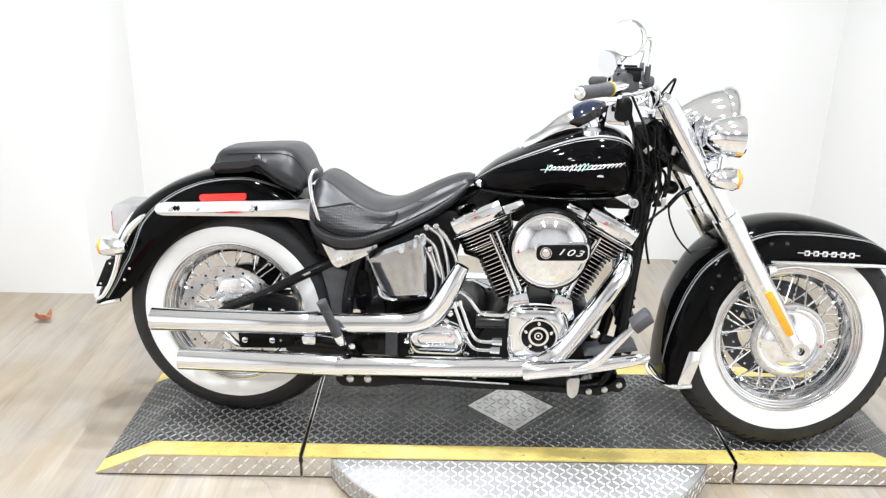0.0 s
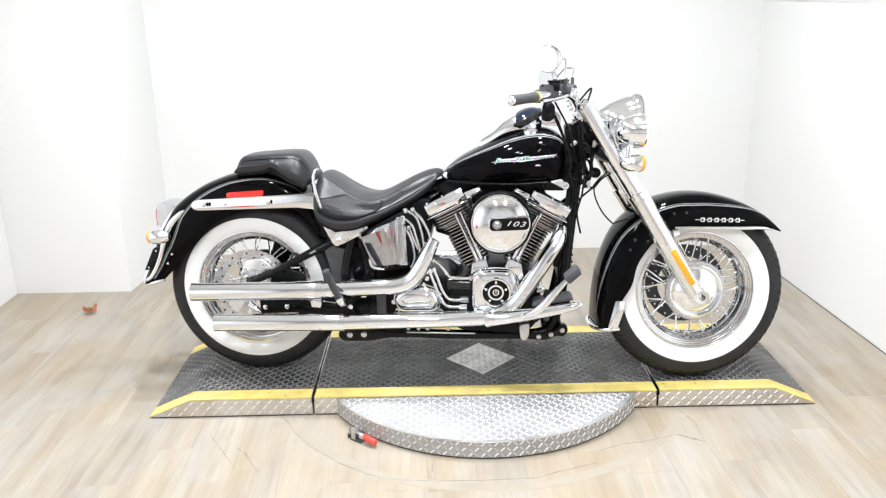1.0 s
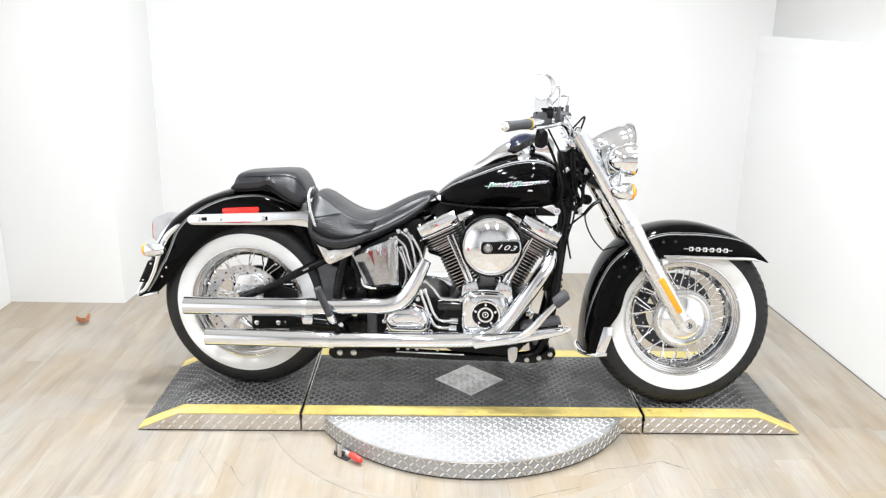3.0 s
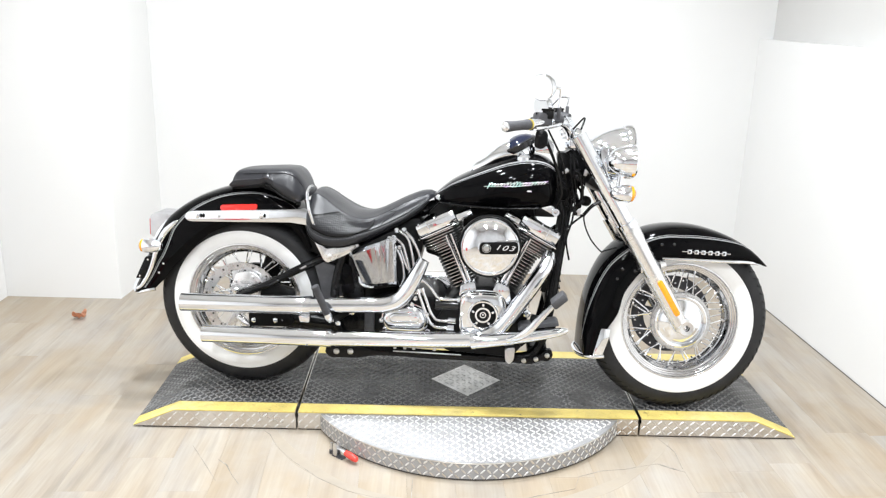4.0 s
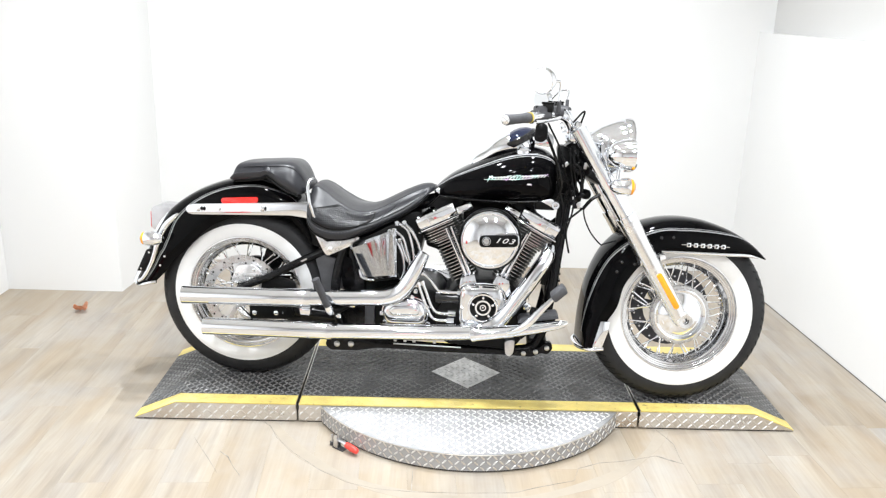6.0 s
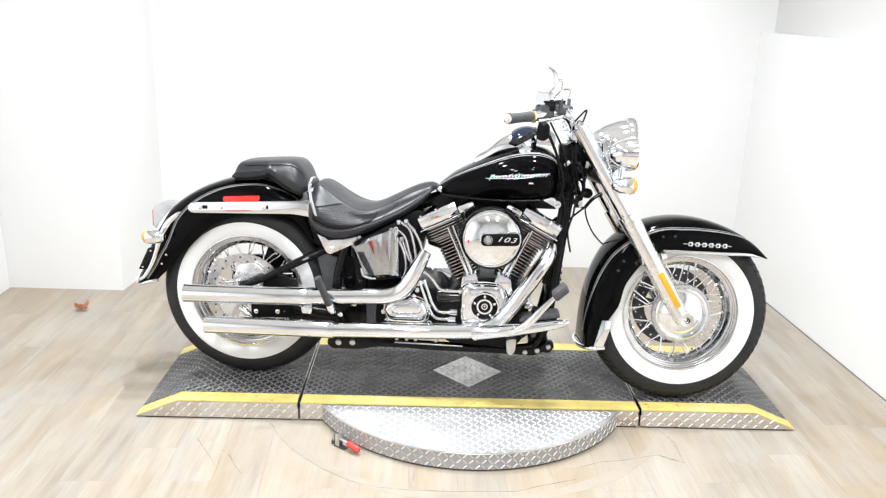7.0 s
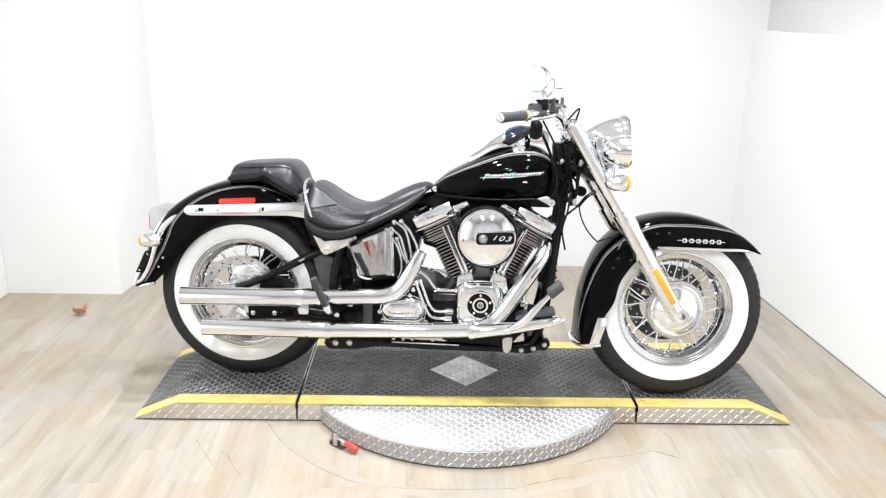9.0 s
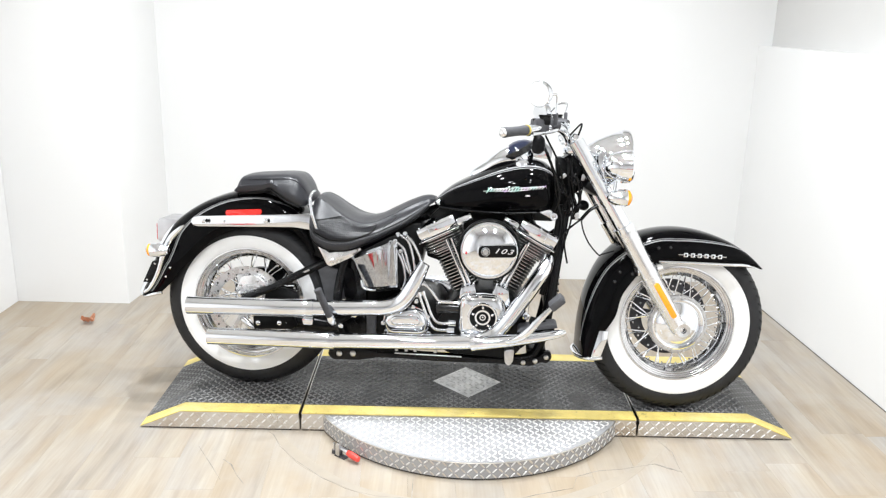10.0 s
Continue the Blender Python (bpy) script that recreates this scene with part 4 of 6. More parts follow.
# fork
for s in (-1, 1):
    y = s * 0.112
    upper = P("fork_cover", tube([(1.148, y, 0.958), (1.170, y, 0.924), (1.2715, y, 0.762), (1.335, y, 0.661)], [0.030, 0.0295, 0.0285, 0.0282], 24, 1), CHROME, "chrome upper fork cover", steer=True)
    part("fork_cap", lathe([(0.0005, 0.022), (0.014, 0.020), (0.019, 0.010), (0.021, 0.0)], 24, True), CHROME, upper, xf=STEER @ at(1.145, y, 0.962) @ pose(0, 0, 0, 90, 0, 0) @ pose(0, 0, 0, 0, 0, 32))
    lower = P("fork_leg", tube([(1.335, y, 0.661), (1.345, y, 0.645), (1.428, y, 0.510), (1.513, y, 0.371), (1.5425, y, 0.320), (1.5505, y, 0.307)], [0.0335, 0.0345, 0.0335, 0.0305, 0.027, 0.022], 24, 2), SATIN, "satin alloy lower fork leg", steer=True)
    part("fork_collar", tube([(1.328, y, 0.672), (1.338, y, 0.656)], 0.0352, 24, 1), CHROME, lower, xf=STEER)
    part("axle_boss", lathe([(0.0005, -0.012), (0.011, -0.012), (0.011, -0.027), (0.024, -0.028), (0.030, -0.024), (0.031, 0.018)] if s < 0 else [(0.0005, 0.02), (0.02, 0.02), (0.026, 0.01), (0.026, -0.01)], 32, True), SATIN, lower, xf=STEER @ at(1.5575, y, 0.316))
    part("caliper_lug", tube([(1.385, y + 0.004 * s, 0.515), (1.41, y, 0.52)], [0.016, 0.02], 14, 1), SATIN, lower, xf=STEER)
    part("caliper_lug", tube([(1.475, y, 0.535), (1.455, y, 0.53)], [0.012, 0.018], 14, 1), SATIN, lower, xf=STEER)
    if s < 0:
        refl = slab(rounded([(-0.070, -0.0098), (0.070, -0.0098), (0.070, 0.0098), (-0.070, 0.0098)], 0.0085), -0.007, 0.004, 0.003)
        part("side_reflector", refl, AMBER, lower, "amber side reflector", xf=STEER @ at(1.485, y - 0.0315, 0.4220, 0, 58, 0))
        part("axle_hole", bolt(1.5575, y - 0.0125, 0.316, 0.0095, 0.002), DARKHOLE, lower, xf=STEER)
P("axle", rod((WB, -0.1, AXLE), (WB, 0.1, AXLE), 0.011), STEEL, steer=True)
P("fork_brace", box(1.12, 1.20, -0.125, 0.125, 0.915, 0.945, 0.008), CHROME, "chrome upper fork clamp", steer=True)
P("fork_brace", moved(box(-0.035, 0.035, -0.125, 0.125, -0.018, 0.018, 0.008), at(1.225, 0, 0.80, 0, 32, 0)), ENGB, "black lower fork clamp", steer=True)
P("steering_head", tube([(1.135, 0, 0.905), (1.203, 0, 0.795)], 0.034, 20, 1), FRAMEB, steer=False)

# headlamp, passing lamps, front indicators
HL = STEER @ at(1.289, 0, 0.903, 0, -6, 0) @ pose(0, 0, 0, 0, 0, 90)
head = P("headlamp", moved(lathe([(0.0005, 0.108), (0.018, 0.104), (0.038, 0.088), (0.056, 0.064), (0.071, 0.034), (0.081, 0.004), (0.0875, -0.025), (0.0890, -0.043), (0.0935, -0.044), (0.0955, -0.050), (0.0955, -0.066), (0.091, -0.074), (0.086, -0.070)], 56, True), HL), CHROME, "chrome headlamp shell")
part("lens", moved(lathe([(0.0005, -0.085), (0.04, -0.083), (0.07, -0.077), (0.087, -0.069)], 48, True), HL), CLEARLENS, head, "clear headlamp lens")
part("lamp_mount", tube([(1.255, 0, 0.83), (1.285, 0, 0.82), (1.30, 0, 0.85)], 0.02, 14, 4), CHROME, head, xf=STEER)
P("light_bar", tube([(1.292, -0.16, 0.835), (1.275, -0.10, 0.822), (1.262, 0, 0.82), (1.275, 0.10, 0.822), (1.292, 0.16, 0.835)], 0.010, 12, 6), CHROME, "chrome auxiliary lamp bar", steer=True)
P("headlamp_bracket", slab(rounded([(1.235, 0.912), (1.262, 0.935), (1.262, 0.78), (1.248, 0.79)], 0.01), -0.085, 0.085, 0.006), CHROME, "chrome headlamp nacelle plate", steer=True)
for s in (-1, 1):
    pl = STEER @ at(1.303, s * 0.155, 0.881) @ pose(0, 0, 0, 0, 0, 90)
    lampb = P("passing_lamp", moved(lathe([(0.0005, 0.062), (0.02, 0.058), (0.04, 0.036), (0.0495, 0.005), (0.0525, -0.018), (0.054, -0.026), (0.051, -0.031), (0.047, -0.028)], 40, True), pl), CHROME, "chrome passing lamp")
    part("lens", moved(lathe([(0.0005, -0.039), (0.03, -0.036), (0.0475, -0.028)], 36, True), pl), CLEARLENS, lampb, "clear lens")
    fi = STEER @ at(1.296, s * 0.165, 0.775) @ pose(0, 0, 0, 0, 0, 90)
    ind = P("front_indicator", moved(lathe([(0.0005, 0.040), (0.012, 0.037), (0.022, 0.024), (0.0275, 0.004), (0.0295, -0.022), (0.028, -0.027)], 36, True), fi), CHROME, "chrome bullet indicator")
    part("amber_lens", moved(lathe([(0.0005, -0.046), (0.014, -0.044), (0.025, -0.036), (0.0275, -0.026)], 36, True), fi), AMBER, ind, "amber lens")
    part("stem", tube([(1.285, s * 0.16, 0.80), (1.288, s * 0.158, 0.83)], 0.009, 12, 1), CHROME, ind, xf=STEER)

# handlebar, controls, mirrors, in the axes of the turned bars
BARS = at(0.967, -0.012, 1.003) @ pose(0, 0, 0, 0, 0, -7.35) @ pose(0, 0, 0, -1.6, 0, 0)


def Q(name, bm, material, label="", parent=None):
    return part(name, bm, material, parent or bike, label, BARS)


Q("handlebar", tube([(0.072, -0.32, 0.000), (0.12, -0.27, 0.010), (0.155, -0.215, 0.004), (0.172, -0.15, -0.015), (0.180, -0.06, -0.040), (0.180, 0.06, -0.040), (0.172, 0.15, -0.015), (0.155, 0.215, 0.004), (0.12, 0.27, 0.010), (0.072, 0.32, 0.000)], 0.0135, 16, 6), CHROME, "chrome handlebar")
BRASS = mat("brass_collar", (0.75, 0.6, 0.15), 0.3, 0.6)
for s in (-1, 1):
    Q("riser", tube([(0.205, s * 0.045, -0.085), (0.184, s * 0.045, -0.035)], 0.020, 16, 1), CHROME)
    d, e = Vector((0.070, s * 0.332, -0.002)), Vector((-0.002, s * 0.444, -0.011))
    g = [tuple(d + (e - d) * t) for t in (0.10, 0.14, 0.3, 0.55, 0.8, 0.9, 0.92)]
    grip = Q("grip", tube(g, [0.0135, 0.0165, 0.0152, 0.0150, 0.0158, 0.0166, 0.0138], 18, 3), GREYRUB, "dark grey rubber grip")
    part("grip_end", tube([tuple(d + (e - d) * t) for t in (0.91, 0.97, 1.0)], [0.0145, 0.0130, 0.006], 18, 3), SATIN, grip, "bright grip end", BARS)
    part("grip_ring", tube([tuple(d + (e - d) * t) for t in (0.06, 0.10)], 0.0172, 18, 1), BRASS if s < 0 else CHROME, grip, "brass-coloured throttle collar" if s < 0 else "", BARS)
    sw = Q("switch_housing", moved(box(-0.026, 0.026, -0.021, 0.021, -0.022, 0.022, 0.008), at(0.099, s * 0.284, 0.012, 0, 0, s * -35)), DARKGREY, "black switch housing")
    part("clamp_screw", bolt(0.092, s * 0.30, 0.006, 0.011, 0.006), CHROME, sw, xf=BARS)
    part("switch_button", box(0.078, 0.09, s * 0.30 - 0.004, s * 0.30 + 0.004, 0.026, 0.034, 0.002), ENGB, sw, xf=BARS)
    res = Q("brake_reservoir", box(0.098, 0.132, s * 0.277 - 0.022, s * 0.277 + 0.022, 0.014, 0.040, 0.004), ENGB, "black fluid reservoir")
    part("cap", box(0.095, 0.134, s * 0.277 - 0.024, s * 0.277 + 0.024, 0.039, 0.046, 0.002), ENGB, res, xf=BARS)
    Q("perch", tube([(0.10, s * 0.270, 0.014), (0.13, s * 0.255, 0.015), (0.158, s * 0.24, 0.014)], [0.020, 0.018, 0.013], 14, 3), DARKGREY, "dark grey lever perch")
    Q("perch_post", box(0.140, 0.153, s * 0.262 - 0.008, s * 0.262 + 0.008, 0.012, 0.054, 0.003), DARKGREY, "dark grey mirror post")
    Q("lever", tube([(0.150, s * 0.25, 0.002), (0.150, s * 0.31, -0.002), (0.118, s * 0.365, -0.010), (0.088, s * 0.405, -0.014)], [0.0065, 0.0052, 0.0045, 0.0055], 10, 5, 1.4), CHROME, "chrome lever")
    Q("mirror_stem", tube([(0.144, s * 0.272, 0.050), (0.148, s * 0.276, 0.085), (0.148 - (s > 0) * 0.03, s * 0.282, 0.106 - (s > 0) * 0.02), (0.140 - (s > 0) * 0.04, s * 0.288, 0.110 - (s > 0) * 0.04), (0.125 - (s > 0) * 0.045, s * 0.295, 0.108 - (s > 0) * 0.06)], 0.0042, 10, 6), CHROME, "slender chrome mirror stem")
    low = Vector((0, 0, 0)) if s < 0 else Vector((-0.045, 0, -0.062))
    mm = at(0.097 + low.x, s * 0.309, 0.110 + low.z, 0, 0, 0) @ pose(0, 0, 0, 0, 0, -26 if s < 0 else -40) @ pose(0, 0, 0, 10, 0, 0)
    shell = Matrix.Diagonal((0.98, 1.05, 1.0, 1))
    mir = Q("mirror", moved(moved(lathe([(0.0005, 0.034), (0.018, 0.0325), (0.032, 0.025), (0.0395, 0.012), (0.0415, -0.002), (0.0405, -0.009), (0.0385, -0.0105)], 40, True), shell), mm), CHROME, "oval chrome mirror shell")
    part("mirror_glass", moved(moved(lathe([(0.0005, -0.0095), (0.0385, -0.0100)], 40, True), shell), mm), MIRROR, mir, "mirror glass", BARS)
Q("switch_lever", moved(slab(rounded([(-0.022, -0.028), (-0.018, 0.022), (0.0, 0.030), (0.018, 0.018), (0.020, -0.02), (0.004, -0.034)], 0.014), -0.012, 0.012, 0.006), at(0.100, -0.290, -0.045)), FRAMEB, "black switch pod under the bar")
Q("switch_stalk", tube([(0.10, -0.285, 0.0), (0.085, -0.292, -0.014), (0.062, -0.30, -0.018)], 0.005, 8, 3), ENGB)
Q("bar_clamp", box(0.165, 0.20, -0.07, 0.07, -0.06, -0.02, 0.008), CHROME, "chrome bar clamp")

# tank
def superloft(stations, n=28, power=2.6, top_power=None):
    """A closed body: stations of x, top, bottom, half width, and the height of the widest line (0 to 1)."""
    grid = []
    for x, zt, zb, w, mid in stations:
        zm = zb + (zt - zb) * mid
        ring = []
        for u in np.linspace(0, 2 * math.pi, n, endpoint=False):
            c, s = math.cos(u), math.sin(u)
            y = w * math.copysign(abs(c) ** (2 / power), c)
            h = (zt - zm) if s > 0 else (zm - zb)
            z = zm + h * math.copysign(abs(s) ** (2 / power), s)
            ring.append((x, y, z))
        grid.append(ring)
    return grid


def body(stations, steps=4, n=28, power=2.6):
    st = spline(stations, steps)
    return superloft(st, n, power)


tg = body([(0.678, 0.728, 0.716, 0.018, 0.4), (0.690, 0.744, 0.708, 0.048, 0.4), (0.712, 0.765, 0.703, 0.076, 0.4), (0.745, 0.790, 0.700, 0.098, 0.4), (0.80, 0.820, 0.698, 0.120, 0.4), (0.85, 0.844, 0.697, 0.133, 0.4),
           (0.90, 0.866, 0.697, 0.141, 0.42), (0.95, 0.883, 0.697, 0.145, 0.42), (1.0, 0.892, 0.698, 0.146, 0.42), (1.04, 0.889, 0.700, 0.142, 0.44), (1.072, 0.877, 0.705, 0.132, 0.45), (1.092, 0.858, 0.716, 0.112, 0.46), (1.102, 0.830, 0.74, 0.070, 0.5), (1.104, 0.81, 0.77, 0.03, 0.5)], 5, 40, 2.7)
tank = P("fuel_tank", rings(bmesh.new(), tg, True), PAINT, "gloss black teardrop fuel tank")


def ribbon_on(grid, j0, j1, i0, i1, off, mirrored=False):
    """A band lifted a little off a body: ring positions j0 to j1, stations i0 to i1."""
    out = []
    n = len(grid[0])
    for i in range(i0, i1):
        cx = np.mean(grid[i], axis=0)
        row = []
        for j in np.linspace(j0, j1, max(int(abs(j1 - j0) * 2), 2) + 1):
            a = int(math.floor(j))
            f = j - a
            p = (1 - f) * np.array(grid[i][a % n]) + f * np.array(grid[i][(a + 1) % n])
            d = p - cx
            d[0] = 0
            p = p + d / np.linalg.norm(d) * off
            if mirrored:
                p[1] = -p[1]
            row.append(tuple(p))
        out.append(row)
    bm = rings(bmesh.new(), out, False, False)
    bmesh.ops.solidify(bm, geom=bm.faces[:], thickness=0.0006)
    return bm


for mirrored in (False, True):
    part("pinstripe", ribbon_on(tg, 14.1, 14.55, 2, 60, 0.0012, mirrored), STRIPE, tank)
    part("pinstripe", ribbon_on(tg, 14.85, 15.05, 2, 60, 0.0012, mirrored), STRIPE, tank)


def tank_y(x, z):
    st = tg[min(range(len(tg)), key=lambda i: abs(tg[i][0][0] - x))]
    near = min((p for p in st if p[1] < 0), key=lambda p: abs(p[2] - z))
    return near[1]


# script on the tank as a plain looping stroke, no letters
def script_point(t):
    x = 0.866 + 0.198 * t
    z = 0.7880 + 0.018 * t
    loop = 2 * math.pi * 19 * t
    h = 0.0052 if int(19 * t) not in (0, 6, 8, 9) else 0.0100
    x, z = x + 0.0035 * math.sin(loop + 1.0) + 0.3 * h * math.cos(loop), z + h * math.cos(loop)
    return (x, tank_y(x, z) - 0.0012, z)


stroke = tube([script_point(t) for t in np.linspace(0, 1, 230)], 0.0015, 6, 1, 0.5)
swash = tube([(x, tank_y(x, z) - 0.0012, z) for x, z in ((0.854, 0.7845), (0.875, 0.7865), (0.94, 0.7895), (1.0, 0.795), (1.070, 0.8045))], 0.0010, 6, 4, 0.5)
part("script_emblem", join(stroke, swash), HOLO, tank, "holographic slanted script emblem", smooth=0)
part("tank_badge", slab(rounded([(0.998, 0.774), (1.016, 0.774), (1.013, 0.779), (1.001, 0.779)], 0.001), -0.1478, -0.14, 0.0), HOLO, tank, smooth=0)

# dash on the tank
dash_g = body([(0.800, 0.826, 0.815, 0.010, 0.5), (0.815, 0.850, 0.815, 0.026, 0.4), (0.85, 0.876, 0.83, 0.040, 0.4), (0.89, 0.912, 0.85, 0.052, 0.4), (0.93, 0.936, 0.86, 0.060, 0.4), (0.965, 0.946, 0.86, 0.062, 0.4), (0.99, 0.944, 0.86, 0.056, 0.4), (1.01, 0.930, 0.87, 0.044, 0.4), (1.025, 0.905, 0.88, 0.02, 0.5)], 4, 28, 2.3)
dash = P("dash_console", rings(bmesh.new(), dash_g, True), CHROME, "chrome tank console")
spd = at(0.966, -0.006, 0.914, 0, -30, 0) @ pose(0, 0, 0, 90, 0, 0) @ Matrix.Scale(1.14, 4)
part("speedometer", moved(lathe([(0.054, -0.012), (0.059, 0.002), (0.059, 0.007), (0.056, 0.010), (0.053, 0.008)], 40), spd), ENAMEL, dash, "black dial bezel")
part("dial_glass", moved(lathe([(0.0005, 0.033), (0.020, 0.0305), (0.038, 0.0235), (0.049, 0.0145), (0.054, 0.008)], 40, True), spd), DIAL, dash, "blue-black dial glass")
P("riser_cover", slab(rounded([(1.020, 0.900), (1.024, 0.948), (1.048, 0.958), (1.086, 0.935), (1.086, 0.895)], 0.014), -0.052, 0.052, 0.014, 3), CHROME, "chrome cover over the bar risers")
part("filler_cap", moved(lathe([(0.0005, 0.014), (0.018, 0.012), (0.024, 0.006), (0.025, -0.01)], 32, True), at(0.985, -0.078, 0.878, 90, 0, 0)), CHROME, tank, "chrome filler cap")
part("tank_seam", tube([(0.70, -0.085, 0.715), (0.80, -0.118, 0.7125), (0.92, -0.142, 0.7125), (1.04, -0.136, 0.718)], 0.004, 8, 5), FRAMEB, tank)
P("tank_bolt", bolt(0.695, -0.062, 0.73, 0.010, 0.008), CHROME, "chrome tank mount bolt")

# seats
def seat_ring(x, top, edge, we, wl, zl, zb):
    """One cross-section of the saddle: dished top, rounded shoulder, sloping flank, rolled lip."""
    q = lambda f: (we + (wl - we) * (1 - (1 - f) ** 1.8), edge - 0.010 - (edge - 0.010 - zl) * f)
    half = [(0.0, top), (0.5 * we, top + 0.35 * (edge - top)), (0.80 * we, edge - 0.0015), (0.93 * we, edge), (we, edge - 0.004), q(0.08), q(0.22), q(0.38), q(0.54), q(0.70), (q(0.82)[0] - 0.001, q(0.82)[1]), (wl - 0.006, zl + 0.004), (wl - 0.001, zl - 0.003), (wl, zl - (zl - zb) * 0.5), (wl - 0.008, zb), (0.5 * wl, zb + 0.004)]
    near = [(x, -y, z) for y, z in half]
    return near + [(x, 0.0, zb + 0.004)] + [(x, y, z) for y, z in half[:0:-1]]


sg = [seat_ring(*st) for st in spline([
    (0.243, 0.692, 0.690, 0.060, 0.120, 0.664, 0.650), (0.250, 0.722, 0.718, 0.078, 0.150, 0.640, 0.614), (0.268, 0.7385, 0.731, 0.090, 0.165, 0.614, 0.586), (0.300, 0.7265, 0.719, 0.100, 0.173, 0.596, 0.567), (0.345, 0.696, 0.688, 0.112, 0.177, 0.588, 0.559),
    (0.395, 0.669, 0.661, 0.118, 0.176, 0.594, 0.565), (0.44, 0.663, 0.652, 0.114, 0.169, 0.607, 0.582), (0.48, 0.671, 0.659, 0.105, 0.157, 0.620, 0.598), (0.53, 0.696, 0.682, 0.092, 0.141, 0.642, 0.622), (0.58, 0.722, 0.708, 0.080, 0.124, 0.667, 0.648), (0.63, 0.743, 0.730, 0.066, 0.106, 0.702, 0.684),
    (0.662, 0.748, 0.738, 0.052, 0.085, 0.726, 0.716), (0.680, 0.743, 0.735, 0.034, 0.058, 0.732, 0.727)], 5)]
seat = P("seat", rings(bmesh.new(), sg, True), LEATHER, "black vinyl solo seat with basket weave side panel", smooth=60)


def flank_patch(outline, off, nx=40, nz=14):
    """A panel of the saddle's flank: upper and lower edge heights along x, laid on the vinyl."""
    xs = [r[0][0] for r in sg]
    out = []
    for x in np.linspace(outline[0][0], outline[-1][0], nx):
        i = min(max(int(np.searchsorted(xs, x)), 1), len(sg) - 1)
        f = (x - xs[i - 1]) / (xs[i] - xs[i - 1])
        side = np.array(sg[i - 1][4:13]) * (1 - f) + np.array(sg[i][4:13]) * f
        lo, hi = (np.interp(x, [o[0] for o in outline], [o[k] for o in outline]) for k in (1, 2))
        hi = min(hi, side[0, 2] - 0.002)
        row = []
        for z in np.linspace(lo, hi, nz):
            y = np.interp(z, side[::-1, 2], side[::-1, 1])
            row.append((x, y - off, z + 0.4 * off))
        out.append(row)
    bm = rings(bmesh.new(), out, False, False)
    bmesh.ops.solidify(bm, geom=bm.faces[:], thickness=0.0006)
    return bm


PANEL = spline([(0.2710, 0.6230, 0.6600), (0.2842, 0.6160, 0.6610), (0.3069, 0.6055, 0.6640), (0.3300, 0.5985, 0.6675), (0.3600, 0.5960, 0.6710), (0.3992, 0.5995, 0.6730), (0.4250, 0.6090, 0.6725), (0.4451, 0.6185, 0.6705), (0.4600, 0.6235, 0.6600), (0.4720, 0.6310, 0.6550), (0.4790, 0.6400, 0.6480)], 4)
part("weave_panel", flank_patch([tuple(q) for q in PANEL], 0.0022), WEAVE, seat, "embossed basket weave panel", smooth=60)
part("weave_border", flank_patch([(0.3800 + (x - 0.3800) * 1.035, lo - 0.0035, hi + 0.0035) for x, lo, hi in PANEL], 0.0010), DARKHOLE, seat, "dark stitched groove round the panel", smooth=60)
# black tube laid along the crease as its shade
part("crease", tube([tuple(np.array(sg[i][11]) * [1, 1.006, 1]) for i in range(6, 52, 3)], 0.0016, 8, 3), ENGB, seat, "crease over the lip, its shade drawn as a black tube")
part("seam", tube([tuple(np.array(sg[i][j]) * [1, 1.008, 1]) for i, j in ((40, 4), (42, 5), (42, 6), (41, 7), (39, 8), (38, 9), (38, 10))], 0.0009, 8, 3), ENGB, seat)
stitch = [moved(box(-0.0028, 0.0028, -0.001, 0.001, -0.0009, 0.0009), at(*(np.array(sg[i][12]) * [1, 1.003, 1]), 0, 0, 0)) for i in range(7, 50)]
tagged(part("stitching", join(*stitch), DARKGREY, seat, "grey thread stitching"), kind="stuff")
part("lower_edge", tube([tuple(np.array(sg[i][14]) * [1, 0.98, 1]) for i in range(4, 56, 3)], 0.005, 8, 3), ENGB, seat)
P("seat_rail", tube([(0.292, -0.140, 0.624), (0.281, -0.168, 0.636), (0.2755, -0.176, 0.656), (0.2655, -0.180, 0.693), (0.259, -0.175, 0.737), (0.263, -0.162, 0.758), (0.270, -0.145, 0.763)], 0.0055, 12, 6), CHROME, "thin chrome passenger strap rail")


def pad_ring(x, zt, zb, wt, wb):
    """One cross-section of the pillion: flat crowned top, full shoulder, near upright side."""
    half = [(0.0, zt + 0.001), (0.55 * wt, zt), (0.86 * wt, zt - 0.004), (wt, zt - 0.013), (wt + 0.3 * (wb - wt), zt - 0.028 if zt - zb > 0.05 else zt - 0.4 * (zt - zb)), (wb + 0.003, zb + 0.45 * (zt - zb)), (wb + 0.002, zb + 0.2 * (zt - zb)), (wb - 0.003, zb + 0.004), (wb - 0.012, zb), (0.5 * wb, zb)]
    return [(x, -y, z) for y, z in half] + [(x, 0.0, zb)] + [(x, y, z) for y, z in half[:0:-1]]


